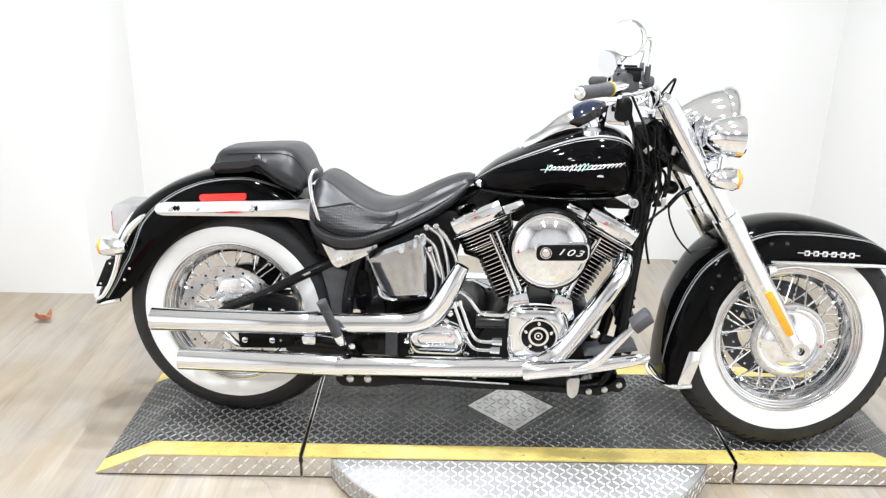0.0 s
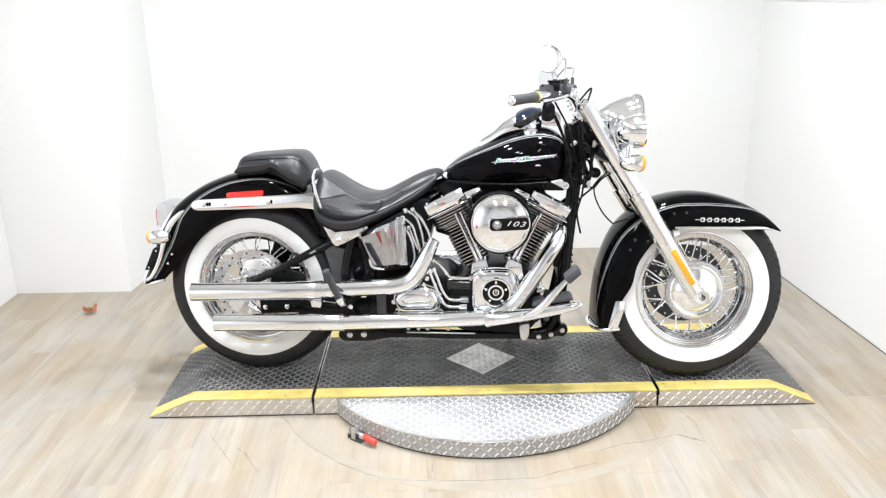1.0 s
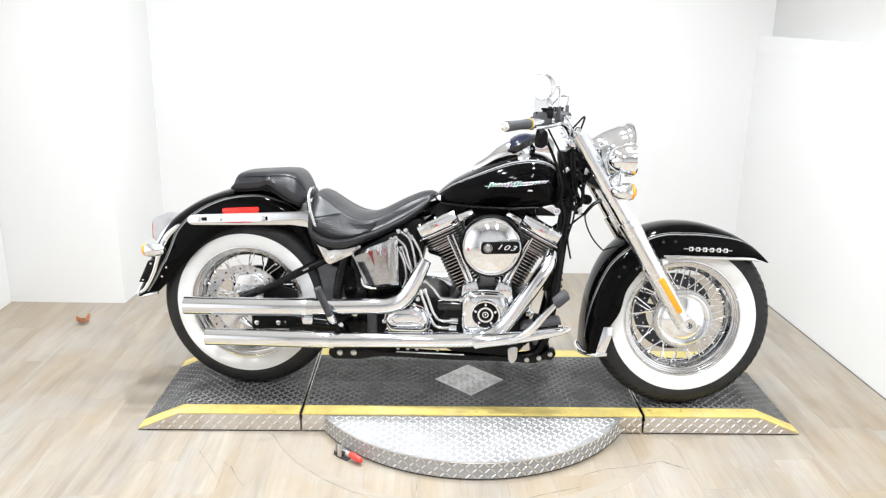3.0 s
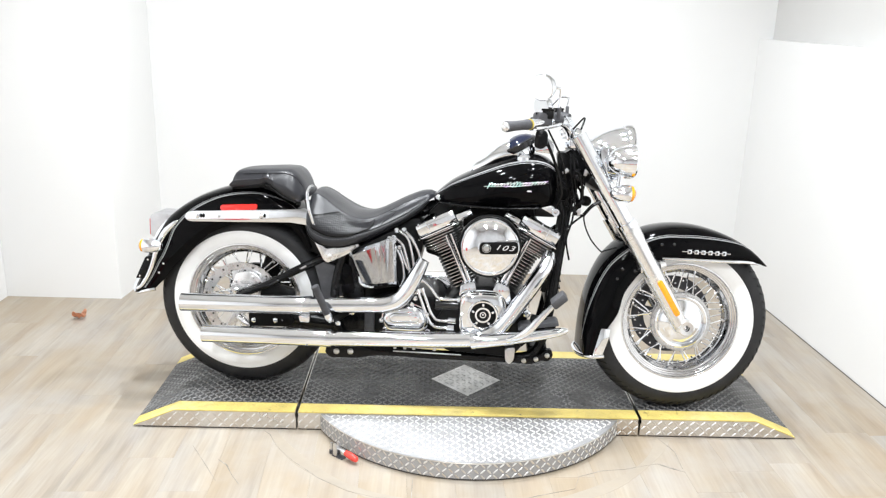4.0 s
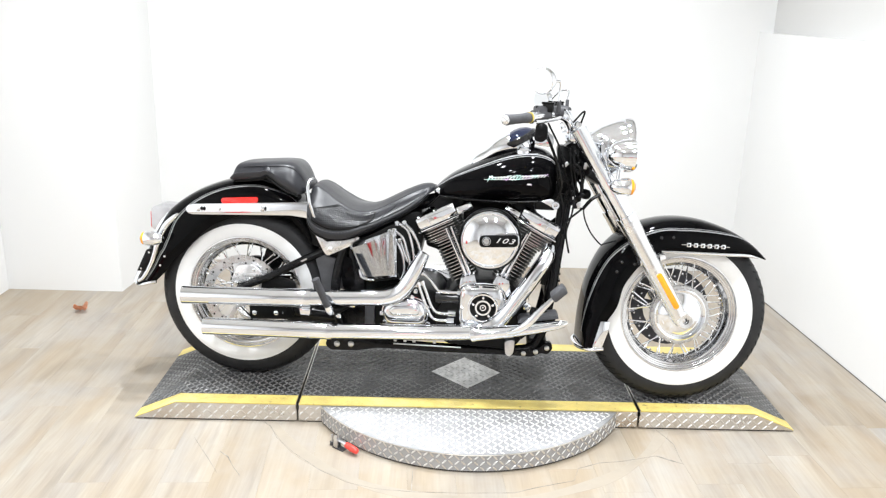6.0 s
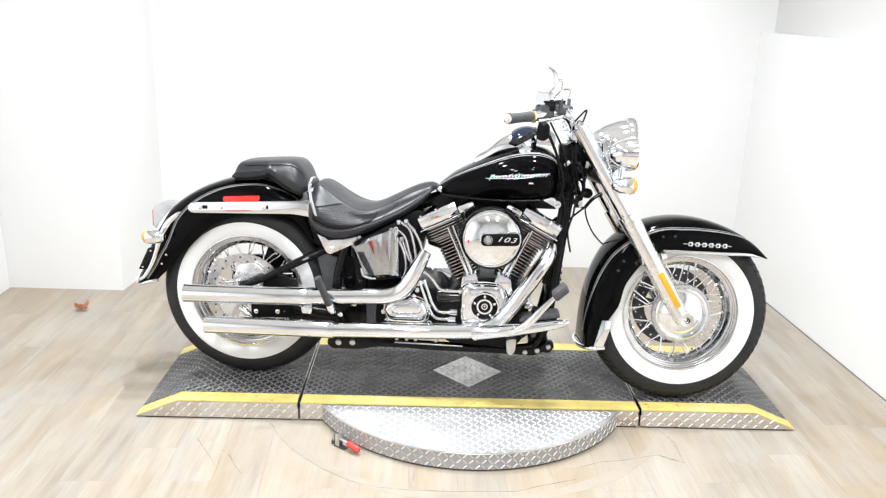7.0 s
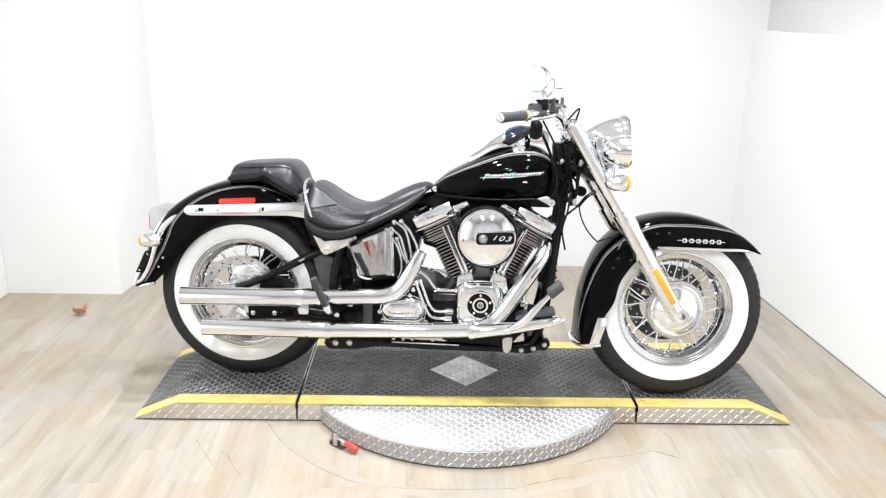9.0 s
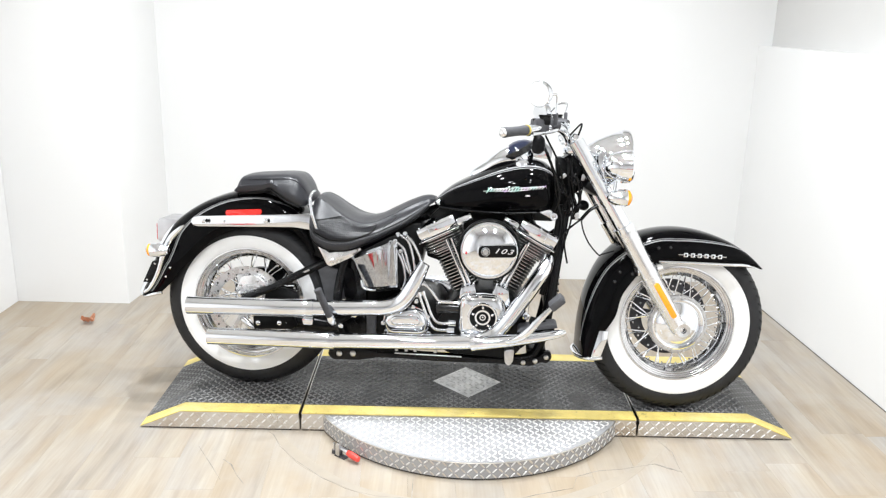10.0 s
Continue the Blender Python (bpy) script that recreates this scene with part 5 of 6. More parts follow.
pg = [pad_ring(*st) for st in spline([(-0.040, 0.752, 0.742, 0.060, 0.080), (-0.035, 0.764, 0.739, 0.070, 0.092), (-0.022, 0.787, 0.738, 0.078, 0.098), (-0.008, 0.797, 0.740, 0.083, 0.102), (0.035, 0.803, 0.744, 0.090, 0.108), (0.075, 0.806, 0.749, 0.095, 0.112), (0.092, 0.807, 0.758, 0.097, 0.114), (0.106, 0.808, 0.757, 0.099, 0.116), (0.124, 0.809, 0.744, 0.100, 0.119),
    (0.150, 0.810, 0.726, 0.101, 0.122), (0.176, 0.808, 0.713, 0.100, 0.124), (0.194, 0.800, 0.704, 0.096, 0.123), (0.208, 0.786, 0.700, 0.090, 0.119), (0.221, 0.766, 0.701, 0.083, 0.112), (0.231, 0.744, 0.706, 0.072, 0.100), (0.237, 0.726, 0.712, 0.05, 0.080)], 4)]
pill = P("passenger_pillion", rings(bmesh.new(), pg, True), LEATHER, "black vinyl passenger pad on the mudguard", smooth=60)
part("seam", tube([tuple(np.array(pg[i][3]) * [1, 1.01, 1]) for i in range(14, 54, 3)], 0.0012, 8, 3), LEATHER, pill, "stitched edge seam")
part("pad_base", tube([(-0.02, -0.09, 0.738), (0.04, -0.103, 0.744), (0.078, -0.108, 0.750), (0.098, -0.111, 0.757), (0.125, -0.115, 0.742), (0.16, -0.117, 0.718), (0.205, -0.116, 0.700)], 0.005, 8, 5), ENGB, pill)
P("pillion_mount", box(0.0, 0.22, -0.06, 0.06, 0.70, 0.76, 0.01), FRAMEB)

# ---- engine ----
P("crankcase", join(slab(rounded([(0.735, 0.20), (0.70, 0.30), (0.740, 0.372), (0.80, 0.436), (0.95, 0.445), (1.02, 0.38), (1.03, 0.26), (0.98, 0.19)], 0.03), -0.15, 0.15, 0.012)), ENGB, "black crankcase")


def dome(poly, profile):
    """A pressed cover: one outline stepped inwards along y by (scale, y)."""
    c = np.mean(np.array(poly), axis=0)
    return rings(bmesh.new(), [[(c[0] + (x - c[0]) * k, y, c[1] + (z - c[1]) * k) for x, z in poly] for k, y in profile], True)


cam_poly = rounded([(0.792, 0.276), (0.788, 0.36), (0.790, 0.418), (0.815, 0.428), (0.87, 0.432), (0.925, 0.430), (0.950, 0.40), (0.955, 0.335), (0.94, 0.285), (0.915, 0.270)], 0.018)
cover = P("cam_cover", dome(cam_poly, [(1.0, -0.140), (1.0, -0.176), (0.985, -0.183), (0.95, -0.187), (0.93, -0.1865), (0.90, -0.190), (0.80, -0.1945), (0.62, -0.197), (0.35, -0.1985), (0.1, -0.199)]), CHROME, "chrome cam cover", smooth=50)
for x, z in ((0.803, 0.410), (0.803, 0.288), (0.80, 0.345), (0.93, 0.412), (0.942, 0.34), (0.925, 0.285), (0.86, 0.424)):
    part("cover_bolt", bolt(x, -0.187, z, 0.0062, 0.006), CHROME, cover)
tc = at(0.871, -0.1955, 0.354)
part("timer_cover", moved(lathe([(0.0515, 0.004), (0.0525, -0.010), (0.050, -0.0145), (0.045, -0.0145), (0.0425, -0.011), (0.042, -0.004)], 56), tc), CHROME, cover, "chrome timer cover ring")
part("timer_recess", moved(lathe([(0.0005, -0.0055), (0.043, -0.0055)], 40, True), tc), DARKHOLE, cover, "black recess")
part("timer_ring", moved(lathe([(0.021, -0.004), (0.021, -0.0115), (0.027, -0.0115), (0.027, -0.004)], 40), tc), CHROME, cover)
part("timer_boss", moved(lathe([(0.0075, -0.004), (0.0075, -0.0095), (0.0110, -0.0095), (0.0125, -0.004)], 32), tc), CHROME, cover)
part("timer_dot", moved(lathe([(0.0005, -0.008), (0.003, -0.0075), (0.0042, -0.004)], 20, True), tc), CHROME, cover)
for k in range(5):
    a = math.pi / 2 + 2 * math.pi * k / 5
    part("timer_bolt", moved(bolt(0, 0, 0, 0.0062, 0.009), tc @ at(0.0345 * math.cos(a), -0.005, 0.0345 * math.sin(a))), CHROME, cover)

EDGE = (ENGB, SATIN)


def fin_mesh(wx, wy, t):
    """A cooling fin: a rounded plate, black with a machined bright rim."""
    bm = bmesh.new()
    pts = rounded([(-wx, -wy), (wx, -wy), (wx, wy), (-wx, wy)], min(wx, wy) * 0.55, 5)
    rings(bm, [[(x, y, -t) for x, y in pts], [(x, y, t) for x, y in pts]], True)
    bm.normal_update()
    for f in bm.faces:
        f.material_index = 1 if abs(f.normal.z) < 0.5 else 0
    return finish("cooling_fin", bm, EDGE, 0)


def cylinder(name, foot, angle, label):
    """A finned barrel and head under a chrome rocker box, leaning by angle degrees."""
    m = at(foot[0], -0.010, foot[1], 0, angle, 0)
    root = P(name, moved(tube([(0, 0, 0), (0, 0, 0.24)], 0.050, 24, 1), m), ENGB, label)
    small, large = fin_mesh(0.050, 0.084, 0.0009), fin_mesh(0.075, 0.102, 0.0011)
    for k in range(12):
        ob = new("cooling_fin", small)
        ob.parent = root
        ob.matrix_basis = m @ at(0, 0, 0.010 + 0.0122 * k)
    for k, wx in enumerate((0.056, 0.066)):
        ob = new("cooling_fin", fin_mesh(wx, 0.088 + 0.006 * k, 0.0011))
        ob.parent = root
        ob.matrix_basis = m @ at(0, 0, 0.1555 + 0.0095 * k)
    for k in range(5):
        ob = new("cooling_fin", large)
        ob.parent = root
        ob.matrix_basis = m @ at(0, 0, 0.1725 + 0.0098 * k)
    return root, m


rear_cyl, rm = cylinder("rear_cylinder", (0.803, 0.425), -26.5, "black finned cylinder with bright fin edges")
front_cyl, fm = cylinder("front_cylinder", (0.938, 0.421), 28, "black finned cylinder with bright fin edges")
across = pose(0, 0, 0, 0, 0, 90)
for root, m, s in ((rear_cyl, rm, -1), (front_cyl, fm, 1)):
    # s turns the long, outer end of the box away from the other cylinder
    prof = rounded([(-0.1095, 0.2225), (-0.1130, 0.236), (-0.1130, 0.258), (-0.106, 0.2675), (-0.085, 0.2705), (0.07, 0.2705), (0.09, 0.26), (0.09, 0.2225)], 0.006)
    low = rounded([(-0.107, 0.2205), (-0.1095, 0.232), (-0.100, 0.2465), (-0.08, 0.249), (0.0, 0.249), (0.0, 0.2205)], 0.006)
    span = lambda a, b: (min(-s * a, -s * b), max(-s * a, -s * b))
    rock = P("rocker_box", moved(slab(prof, *span(0.068, -0.073), 0.009, 3), m @ across), CHROME, "polished chrome rocker box")
    part("intake_cap", moved(slab(low, *span(-0.076, -0.131), 0.010, 3), m @ across), CHROME, rock, "chrome cap over the intake end")
    part("raised_rib", moved(moved(slab(prof, *span(0.031, 0.025), 0.002), Matrix.Diagonal((1.018, 1, 1.004, 1))), m @ across), CHROME, rock)
    part("base_flange", moved(box(-0.077, 0.077, -0.1135, 0.09, 0.2165, 0.2215, 0.0015), m), CHROME, rock)
    part("gasket_line", moved(box(-0.074, 0.074, -0.1095, 0.09, 0.2212, 0.2230), m), ENGB, rock)
    for a in (0.056, -0.004):
        part("bolt_pocket", moved(slab(rounded([(-0.011, 0.2595), (0.011, 0.2595), (0.0085, 0.2705), (-0.0085, 0.2705)], 0.004), -0.1075, -0.090, 0.001), m @ at(s * a, 0, 0)), ENGB, rock, "dark bolt pocket")
        part("rocker_bolt", moved(bolt(s * a, -0.1065, 0.266, 0.0050, 0.006), m), CHROME, rock)
for pts in ([(0.8105, 0.440), (0.770, 0.531), (0.7325, 0.611)], [(0.8270, 0.440), (0.788, 0.531), (0.750, 0.618)], [(0.9205, 0.440), (0.965, 0.526), (1.0093, 0.6064)], [(0.9440, 0.450), (0.982, 0.532), (1.0204, 0.6146)]):
    y = -0.140
    rodp = P("pushrod_tube", tube([(x, y, z) for x, z in pts], 0.0060, 14, 2), CHROME, "chrome pushrod tube")
    part("tube_collar", tube([(pts[0][0], y, pts[0][1]), (pts[0][0] * 0.85 + pts[1][0] * 0.15, y, pts[0][1] * 0.85 + pts[1][1] * 0.15)], 0.0105, 14, 1), CHROME, rodp)
P("lifter_block", slab(rounded([(0.785, 0.405), (0.79, 0.445), (0.835, 0.462), (0.845, 0.43), (0.83, 0.405)], 0.008), -0.165, -0.11, 0.006), CHROME, "chrome lifter cover")
P("lifter_block", slab(rounded([(0.905, 0.405), (0.90, 0.435), (0.915, 0.465), (0.955, 0.448), (0.965, 0.40), (0.94, 0.375)], 0.008), -0.178, -0.12, 0.006), CHROME, "chrome lifter cover")

# air cleaner
AC = at(0.884, -0.165, 0.600)
ac = P("air_cleaner", moved(lathe([(0.060, -0.044), (0.094, -0.048), (0.0985, -0.054), (0.0995, -0.072), (0.0985, -0.083), (0.094, -0.0905), (0.090, -0.0915), (0.0875, -0.0905), (0.080, -0.096), (0.055, -0.1025), (0.025, -0.1055), (0.0005, -0.106)], 80, True), AC), CHROME, "round polished chrome air cleaner cover")
part("badge_rim", slab(rounded([(0.845, 0.5745), (0.845, 0.6245), (0.9795, 0.6325), (0.9815, 0.5805)], 0.020, 6), -0.2700, -0.255, 0.003), CHROME, ac, "chrome rim round the badge")
part("badge_plate", slab(rounded([(0.850, 0.5795), (0.850, 0.6195), (0.9755, 0.6270), (0.9770, 0.5855)], 0.016, 6), -0.2735, -0.262, 0.0012), ENGB, ac, "black badge plate")
part("bolt_ring", moved(lathe([(0.0120, 0.0), (0.0128, -0.0030), (0.0145, -0.0030), (0.0155, 0.0)], 28), at(0.8735, -0.2735, 0.601)), CHROME, ac)
part("centre_bolt", moved(lathe([(0.0005, -0.0065), (0.0042, -0.0065), (0.0046, -0.008), (0.0090, -0.008), (0.0112, -0.005), (0.0120, 0.0)], 28, True), at(0.8735, -0.2735, 0.601)), CHROME, ac)
curve = bpy.data.curves.new("badge_number", "FONT")
curve.body, curve.size, curve.extrude, curve.offset, curve.shear, curve.align_x, curve.align_y, curve.space_character = "103", 0.029, 0.0010, 0.0000, 0.38, "CENTER", "CENTER", 1.2
num = new("badge_number", curve)
num.parent = ac
num.matrix_basis = at(0.931, -0.2745, 0.6040, 90, 2.5, 0) @ Matrix.Diagonal((1.30, 0.8, 1, 1))
curve.materials.append(FAIR)
tagged(num, "raised silver number 103")
part("backing_ring", moved(lathe([(0.0998, -0.084), (0.1035, -0.079), (0.1040, -0.070), (0.1040, -0.054), (0.0998, -0.048)], 72), AC), ENGB, ac, "black backing plate edge")
# added black block, fills the gap above the intake
P("intake_filler", box(0.785, 0.985, -0.055, 0.055, 0.625, 0.70, 0.01), ENGB, "black filler block added under the tank")
P("exhaust_port", slab(rounded([(0.658, 0.535), (0.665, 0.58), (0.735, 0.60), (0.765, 0.535), (0.725, 0.515)], 0.012), -0.075, 0.06, 0.008), ENGB, "black rear exhaust port")
P("intake_manifold", join(box(0.84, 0.93, -0.10, 0.0, 0.53, 0.66, 0.02), moved(lathe([(0.052, 0.08), (0.056, 0.05), (0.062, -0.02), (0.066, -0.05)], 40, True), AC)), ENGB, "black intake elbow behind the air cleaner")

# ---- exhaust ----
um = P("muffler", tube([(-0.178, -0.2, 0.3445), (-0.15, -0.2, 0.345), (0.10, -0.2, 0.351), (0.255, -0.2, 0.3555), (0.262, -0.2, 0.3555)], [0.0315, 0.0315, 0.0315, 0.0315, 0.030], 32, 1, caps=False), CHROME, "upper chrome slash muffler")
part("muffler_bore", moved(lathe([(0.0005, 0.03), (0.0285, 0.03), (0.0285, 0.0), (0.0315, 0.0)], 32), at(-0.178, -0.2, 0.3445, 0, 0, 90) @ Matrix.Scale(-1, 4, (0, 1, 0))), DARKHOLE, um)
part("clamp_band", tube([(0.256, -0.2, 0.3555), (0.278, -0.2, 0.356)], 0.0328, 32, 1), CHROME, um)
P("exhaust_pipe", tube([(0.27, -0.2, 0.356), (0.36, -0.2, 0.361), (0.46, -0.2, 0.3665), (0.535, -0.2, 0.372), (0.582, -0.2, 0.392), (0.613, -0.198, 0.430), (0.640, -0.194, 0.483), (0.664, -0.188, 0.533)], [0.029, 0.0285, 0.0282, 0.0285, 0.0285, 0.028, 0.025, 0.019], 28, 5), CHROME, "chrome rear cylinder exhaust pipe with heat shield")
lm = P("muffler", tube([(-0.098, -0.22, 0.241), (-0.07, -0.22, 0.2415), (0.15, -0.22, 0.245), (0.335, -0.22, 0.2478), (0.342, -0.22, 0.248)], [0.0305, 0.0305, 0.0305, 0.030, 0.029], 32, 1, caps=False), CHROME, "lower chrome slash muffler")
part("muffler_bore", moved(lathe([(0.0005, 0.03), (0.0275, 0.03), (0.0275, 0.0), (0.0305, 0.0)], 32), at(-0.098, -0.22, 0.241, 0, 0, 90) @ Matrix.Scale(-1, 4, (0, 1, 0))), DARKHOLE, lm)
part("clamp_band", tube([(0.336, -0.22, 0.2478), (0.356, -0.22, 0.248)], 0.0315, 32, 1), CHROME, lm)
P("exhaust_pipe", tube([(0.35, -0.22, 0.248), (0.55, -0.218, 0.2555), (0.74, -0.214, 0.262), (0.85, -0.21, 0.270), (0.905, -0.208, 0.292), (0.945, -0.206, 0.330), (1.0, -0.20, 0.412), (1.05, -0.19, 0.49), (1.078, -0.175, 0.535), (1.085, -0.14, 0.56)], [0.0275, 0.0272, 0.027, 0.027, 0.0265, 0.0265, 0.0265, 0.0265, 0.025, 0.022], 28, 5), CHROME, "chrome front cylinder exhaust pipe with heat shield")

# footboard, brake pedal
board = P("footboard", tube([(0.838, -0.238, 0.268), (0.846, -0.240, 0.270), (0.95, -0.244, 0.286), (1.05, -0.246, 0.304), (1.135, -0.246, 0.323), (1.156, -0.245, 0.329)], [0.020, 0.0245, 0.022, 0.018, 0.0135, 0.006], 20, 3), CHROME, "chrome footboard edge shield")
part("rubber_pad", slab(rounded([(0.99, 0.312), (1.0, 0.326), (1.12, 0.348), (1.13, 0.336)], 0.005), -0.225, -0.150, 0.004), GREYRUB, board, "ribbed black rubber pad")
part("clamp_band", tube([(0.840, -0.239, 0.269), (0.852, -0.241, 0.271)], 0.0262, 20, 1), CHROME, board)
part("pivot", slab(rounded([(0.950, 0.248), (0.985, 0.255), (0.982, 0.208), (0.968, 0.192), (0.954, 0.203)], 0.012), -0.232, -0.198, 0.005), STEEL, board, "alloy footboard bracket")
pedal = P("brake_pedal", tube([(0.935, -0.235, 0.272), (0.985, -0.285, 0.305), (1.022, -0.30, 0.336), (1.062, -0.30, 0.384), (1.103, -0.30, 0.430)], [0.0085, 0.0115, 0.0130, 0.0110, 0.0075], 14, 4, 0.8), CHROME, "chrome brake pedal")
part("pedal_pad", moved(box(-0.027, 0.027, -0.032, 0.032, -0.0135, 0.0135, 0.006), at(1.1160, -0.30, 0.4470, 0, -43, 0)), GREYRUB, pedal, "black rubber pedal pad")
peg = P("passenger_peg", tube([(0.343, -0.248, 0.345), (0.308, -0.268, 0.438)], 0.0105, 14, 1), GREYRUB, "folded black rubber passenger peg")
ribs = [moved(lathe([(0.0100, -0.0025), (0.0128, -0.0018), (0.0128, 0.0018), (0.0100, 0.0025)], 16), at(*(np.array((0.343, -0.248, 0.345)) * (1 - k / 15) + np.array((0.308, -0.268, 0.438)) * (k / 15))) @ Vector((-0.035, -0.02, 0.093)).to_track_quat("Y", "Z").to_matrix().to_4x4()) for k in range(16)]
part("rubber_ribs", join(*ribs), GREYRUB, peg)
part("peg_clevis", tube([(0.352, -0.226, 0.314), (0.349, -0.240, 0.328), (0.342, -0.249, 0.348)], [0.012, 0.014, 0.0115], 12, 2), CHROME, peg, "chrome peg mount")
part("peg_end", tube([(0.309, -0.2675, 0.436), (0.306, -0.269, 0.443)], 0.0138, 14, 1), GREYRUB, peg)

# covers and side of the gearbox
bg = []
TL, TR2, BR, BL = (np.array(q) for q in ((0.398, 0.537), (0.566, 0.613), (0.572, 0.444), (0.446, 0.420)))
for u in np.linspace(0, 1, 56):
    row = []
    for v in np.linspace(0, 1, 14):
        q = (BL * (1 - u) + BR * u) * (1 - v) + (TL * (1 - u) + TR2 * u) * v
        edge = min(u, 1 - u, v, 1 - v)
        lip = 0.010 * min(edge / 0.06, 1.0)
        row.append((q[0], -0.150 - lip - np.interp(u, (0, 0.36, 0.42, 0.60, 0.85, 1.0), (0.0, 0.0235, 0.0268, 0.0355, 0.0420, 0.0410)) - min(max(u - 0.40, 0.0) * 4, 1.0) * (0.0016 * math.sin(19 * u + 1.6 * v) + 0.0008 * math.sin(33 * u - 2.5 * v)), q[1]))
    bg.append(row)
bm = rings(bmesh.new(), bg, False, False)
bmesh.ops.solidify(bm, geom=bm.faces[:], thickness=0.006)
oil = P("oil_tank_cover", bm, CHROME, "bulged chrome oil tank cover")
P("oil_tank", slab(rounded([(0.40, 0.54), (0.55, 0.62), (0.62, 0.60), (0.60, 0.43), (0.44, 0.425)], 0.02), -0.148, 0.14, 0.01), ENGB)
for k, pts in enumerate((
        [(0.565, 0.625), (0.60, 0.600), (0.617, 0.55), (0.625, 0.50), (0.622, 0.455)],
        [(0.555, 0.60), (0.585, 0.575), (0.60, 0.53), (0.612, 0.48), (0.604, 0.44)],
        [(0.540, 0.595), (0.566, 0.555), (0.585, 0.51), (0.592, 0.46), (0.58, 0.425)],
        [(0.590, 0.628), (0.618, 0.596), (0.640, 0.555), (0.650, 0.52)],
        [(0.575, 0.565), (0.60, 0.50), (0.63, 0.46)])):
    P("oil_line", tube([(x, -0.150 - 0.006 * (k % 2), z) for x, z in pts], 0.0054, 10, 5), CHROME, "chrome oil line")
    P("line_fitting", bolt(pts[0][0], -0.156, pts[0][1], 0.0085, 0.009), CHROME)
P("oil_line", tube([(0.438, -0.155, 0.455), (0.445, -0.158, 0.430), (0.47, -0.158, 0.421), (0.50, -0.158, 0.424)], 0.0055, 10, 5), CHROME, "chrome vent pipe")
P("vent_hose", tube([(0.49, -0.158, 0.424), (0.535, -0.158, 0.432), (0.575, -0.158, 0.440)], 0.0095, 12, 4), ENGB, "black hose")
for pts in ([(0.650, 0.455), (0.680, 0.435), (0.712, 0.395), (0.745, 0.388), (0.80, 0.390)], [(0.655, 0.425), (0.672, 0.385), (0.69, 0.338), (0.715, 0.312), (0.77, 0.312)], [(0.640, 0.42), (0.658, 0.372), (0.68, 0.318), (0.705, 0.288), (0.765, 0.287)]):
    ln = P("oil_line", tube([(x, -0.152, z) for x, z in pts], 0.0058, 10, 5), CHROME, "chrome oil line")
    part("fitting", rod((pts[-1][0] - 0.02, -0.152, pts[-1][1]), (pts[-1][0] + 0.006, -0.152, pts[-1][1]), 0.0105, 8), CHROME, ln)
    part("collar", rod((pts[0][0], -0.152, pts[0][1]), (pts[0][0] * 0.7 + pts[1][0] * 0.3, -0.152, pts[0][1] * 0.7 + pts[1][1] * 0.3), 0.0095, 10), CHROME, ln)
P("oil_filter", tube([(0.700, -0.128, 0.362), (0.703, -0.128, 0.362), (0.712, -0.128, 0.362), (0.784, -0.128, 0.364), (0.787, -0.128, 0.364)], [0.018, 0.0235, 0.0255, 0.0255, 0.022], 28, 1), ENAMEL, "gloss black oil filter")
# two added black blocks, they fill the gaps behind covers and seat
P("core_filler", slab(rounded([(0.285, 0.38), (0.29, 0.52), (0.36, 0.60), (0.56, 0.645), (0.64, 0.66), (0.650, 0.56), (0.62, 0.42), (0.46, 0.34)], 0.02), -0.09, 0.09, 0.008), ENGB, "black filler block added behind the covers")
P("seat_filler", slab(rounded([(0.245, 0.53), (0.25, 0.61), (0.34, 0.61), (0.43, 0.60), (0.43, 0.55), (0.31, 0.50)], 0.01), -0.10, 0.10, 0.006), ENGB, "black filler block added under the seat")
P("frame_spine", slab(rounded([(0.66, 0.67), (0.70, 0.712), (1.08, 0.725), (1.12, 0.80), (1.15, 0.78), (1.13, 0.69), (1.0, 0.672)], 0.01), -0.055, 0.055, 0.006), ENGB, "black frame spine under the tank")
P("gearbox", slab(rounded([(0.46, 0.24), (0.46, 0.36), (0.56, 0.400), (0.70, 0.388), (0.76, 0.30), (0.74, 0.22)], 0.02), -0.135, 0.13, 0.012), ENGB, "black gearbox case")
gear_poly = rounded([(0.530, 0.262), (0.512, 0.300), (0.522, 0.342), (0.578, 0.357), (0.624, 0.368), (0.663, 0.354), (0.684, 0.312), (0.674, 0.264)], 0.030, 6)
gc = P("gearbox_cover", dome(gear_poly, [(1.0, -0.12), (1.0, -0.146), (0.985, -0.149), (0.955, -0.149), (0.94, -0.152), (0.90, -0.163), (0.83, -0.170), (0.70, -0.1735), (0.50, -0.1745), (0.2, -0.175)]), CHROME, "chrome gearbox side cover", smooth=50)
panel_poly = rounded([(0.556, 0.301), (0.545, 0.317), (0.556, 0.335), (0.636, 0.340), (0.652, 0.324), (0.648, 0.306)], 0.010, 4)
part("raised_panel", dome(panel_poly, [(1.0, -0.168), (1.0, -0.1765), (0.96, -0.1785), (0.88, -0.1795), (0.4, -0.180)]), CHROME, gc, smooth=50)
for k in range(8):
    x, z = 0.560 + 0.0105 * k, 0.305 + 0.0006 * k
    part("letter_bar", box(x, x + 0.006, -0.1785, -0.1745, z - 0.0055, z + 0.001), SATIN, gc, smooth=0)
for x, z in ((0.516, 0.300), (0.528, 0.268), (0.622, 0.364), (0.676, 0.330), (0.680, 0.270), (0.535, 0.349), (0.633, 0.385), (0.635, 0.408)):
    part("cover_bolt", bolt(x, -0.149, z, 0.0085, 0.010), CHROME, gc)

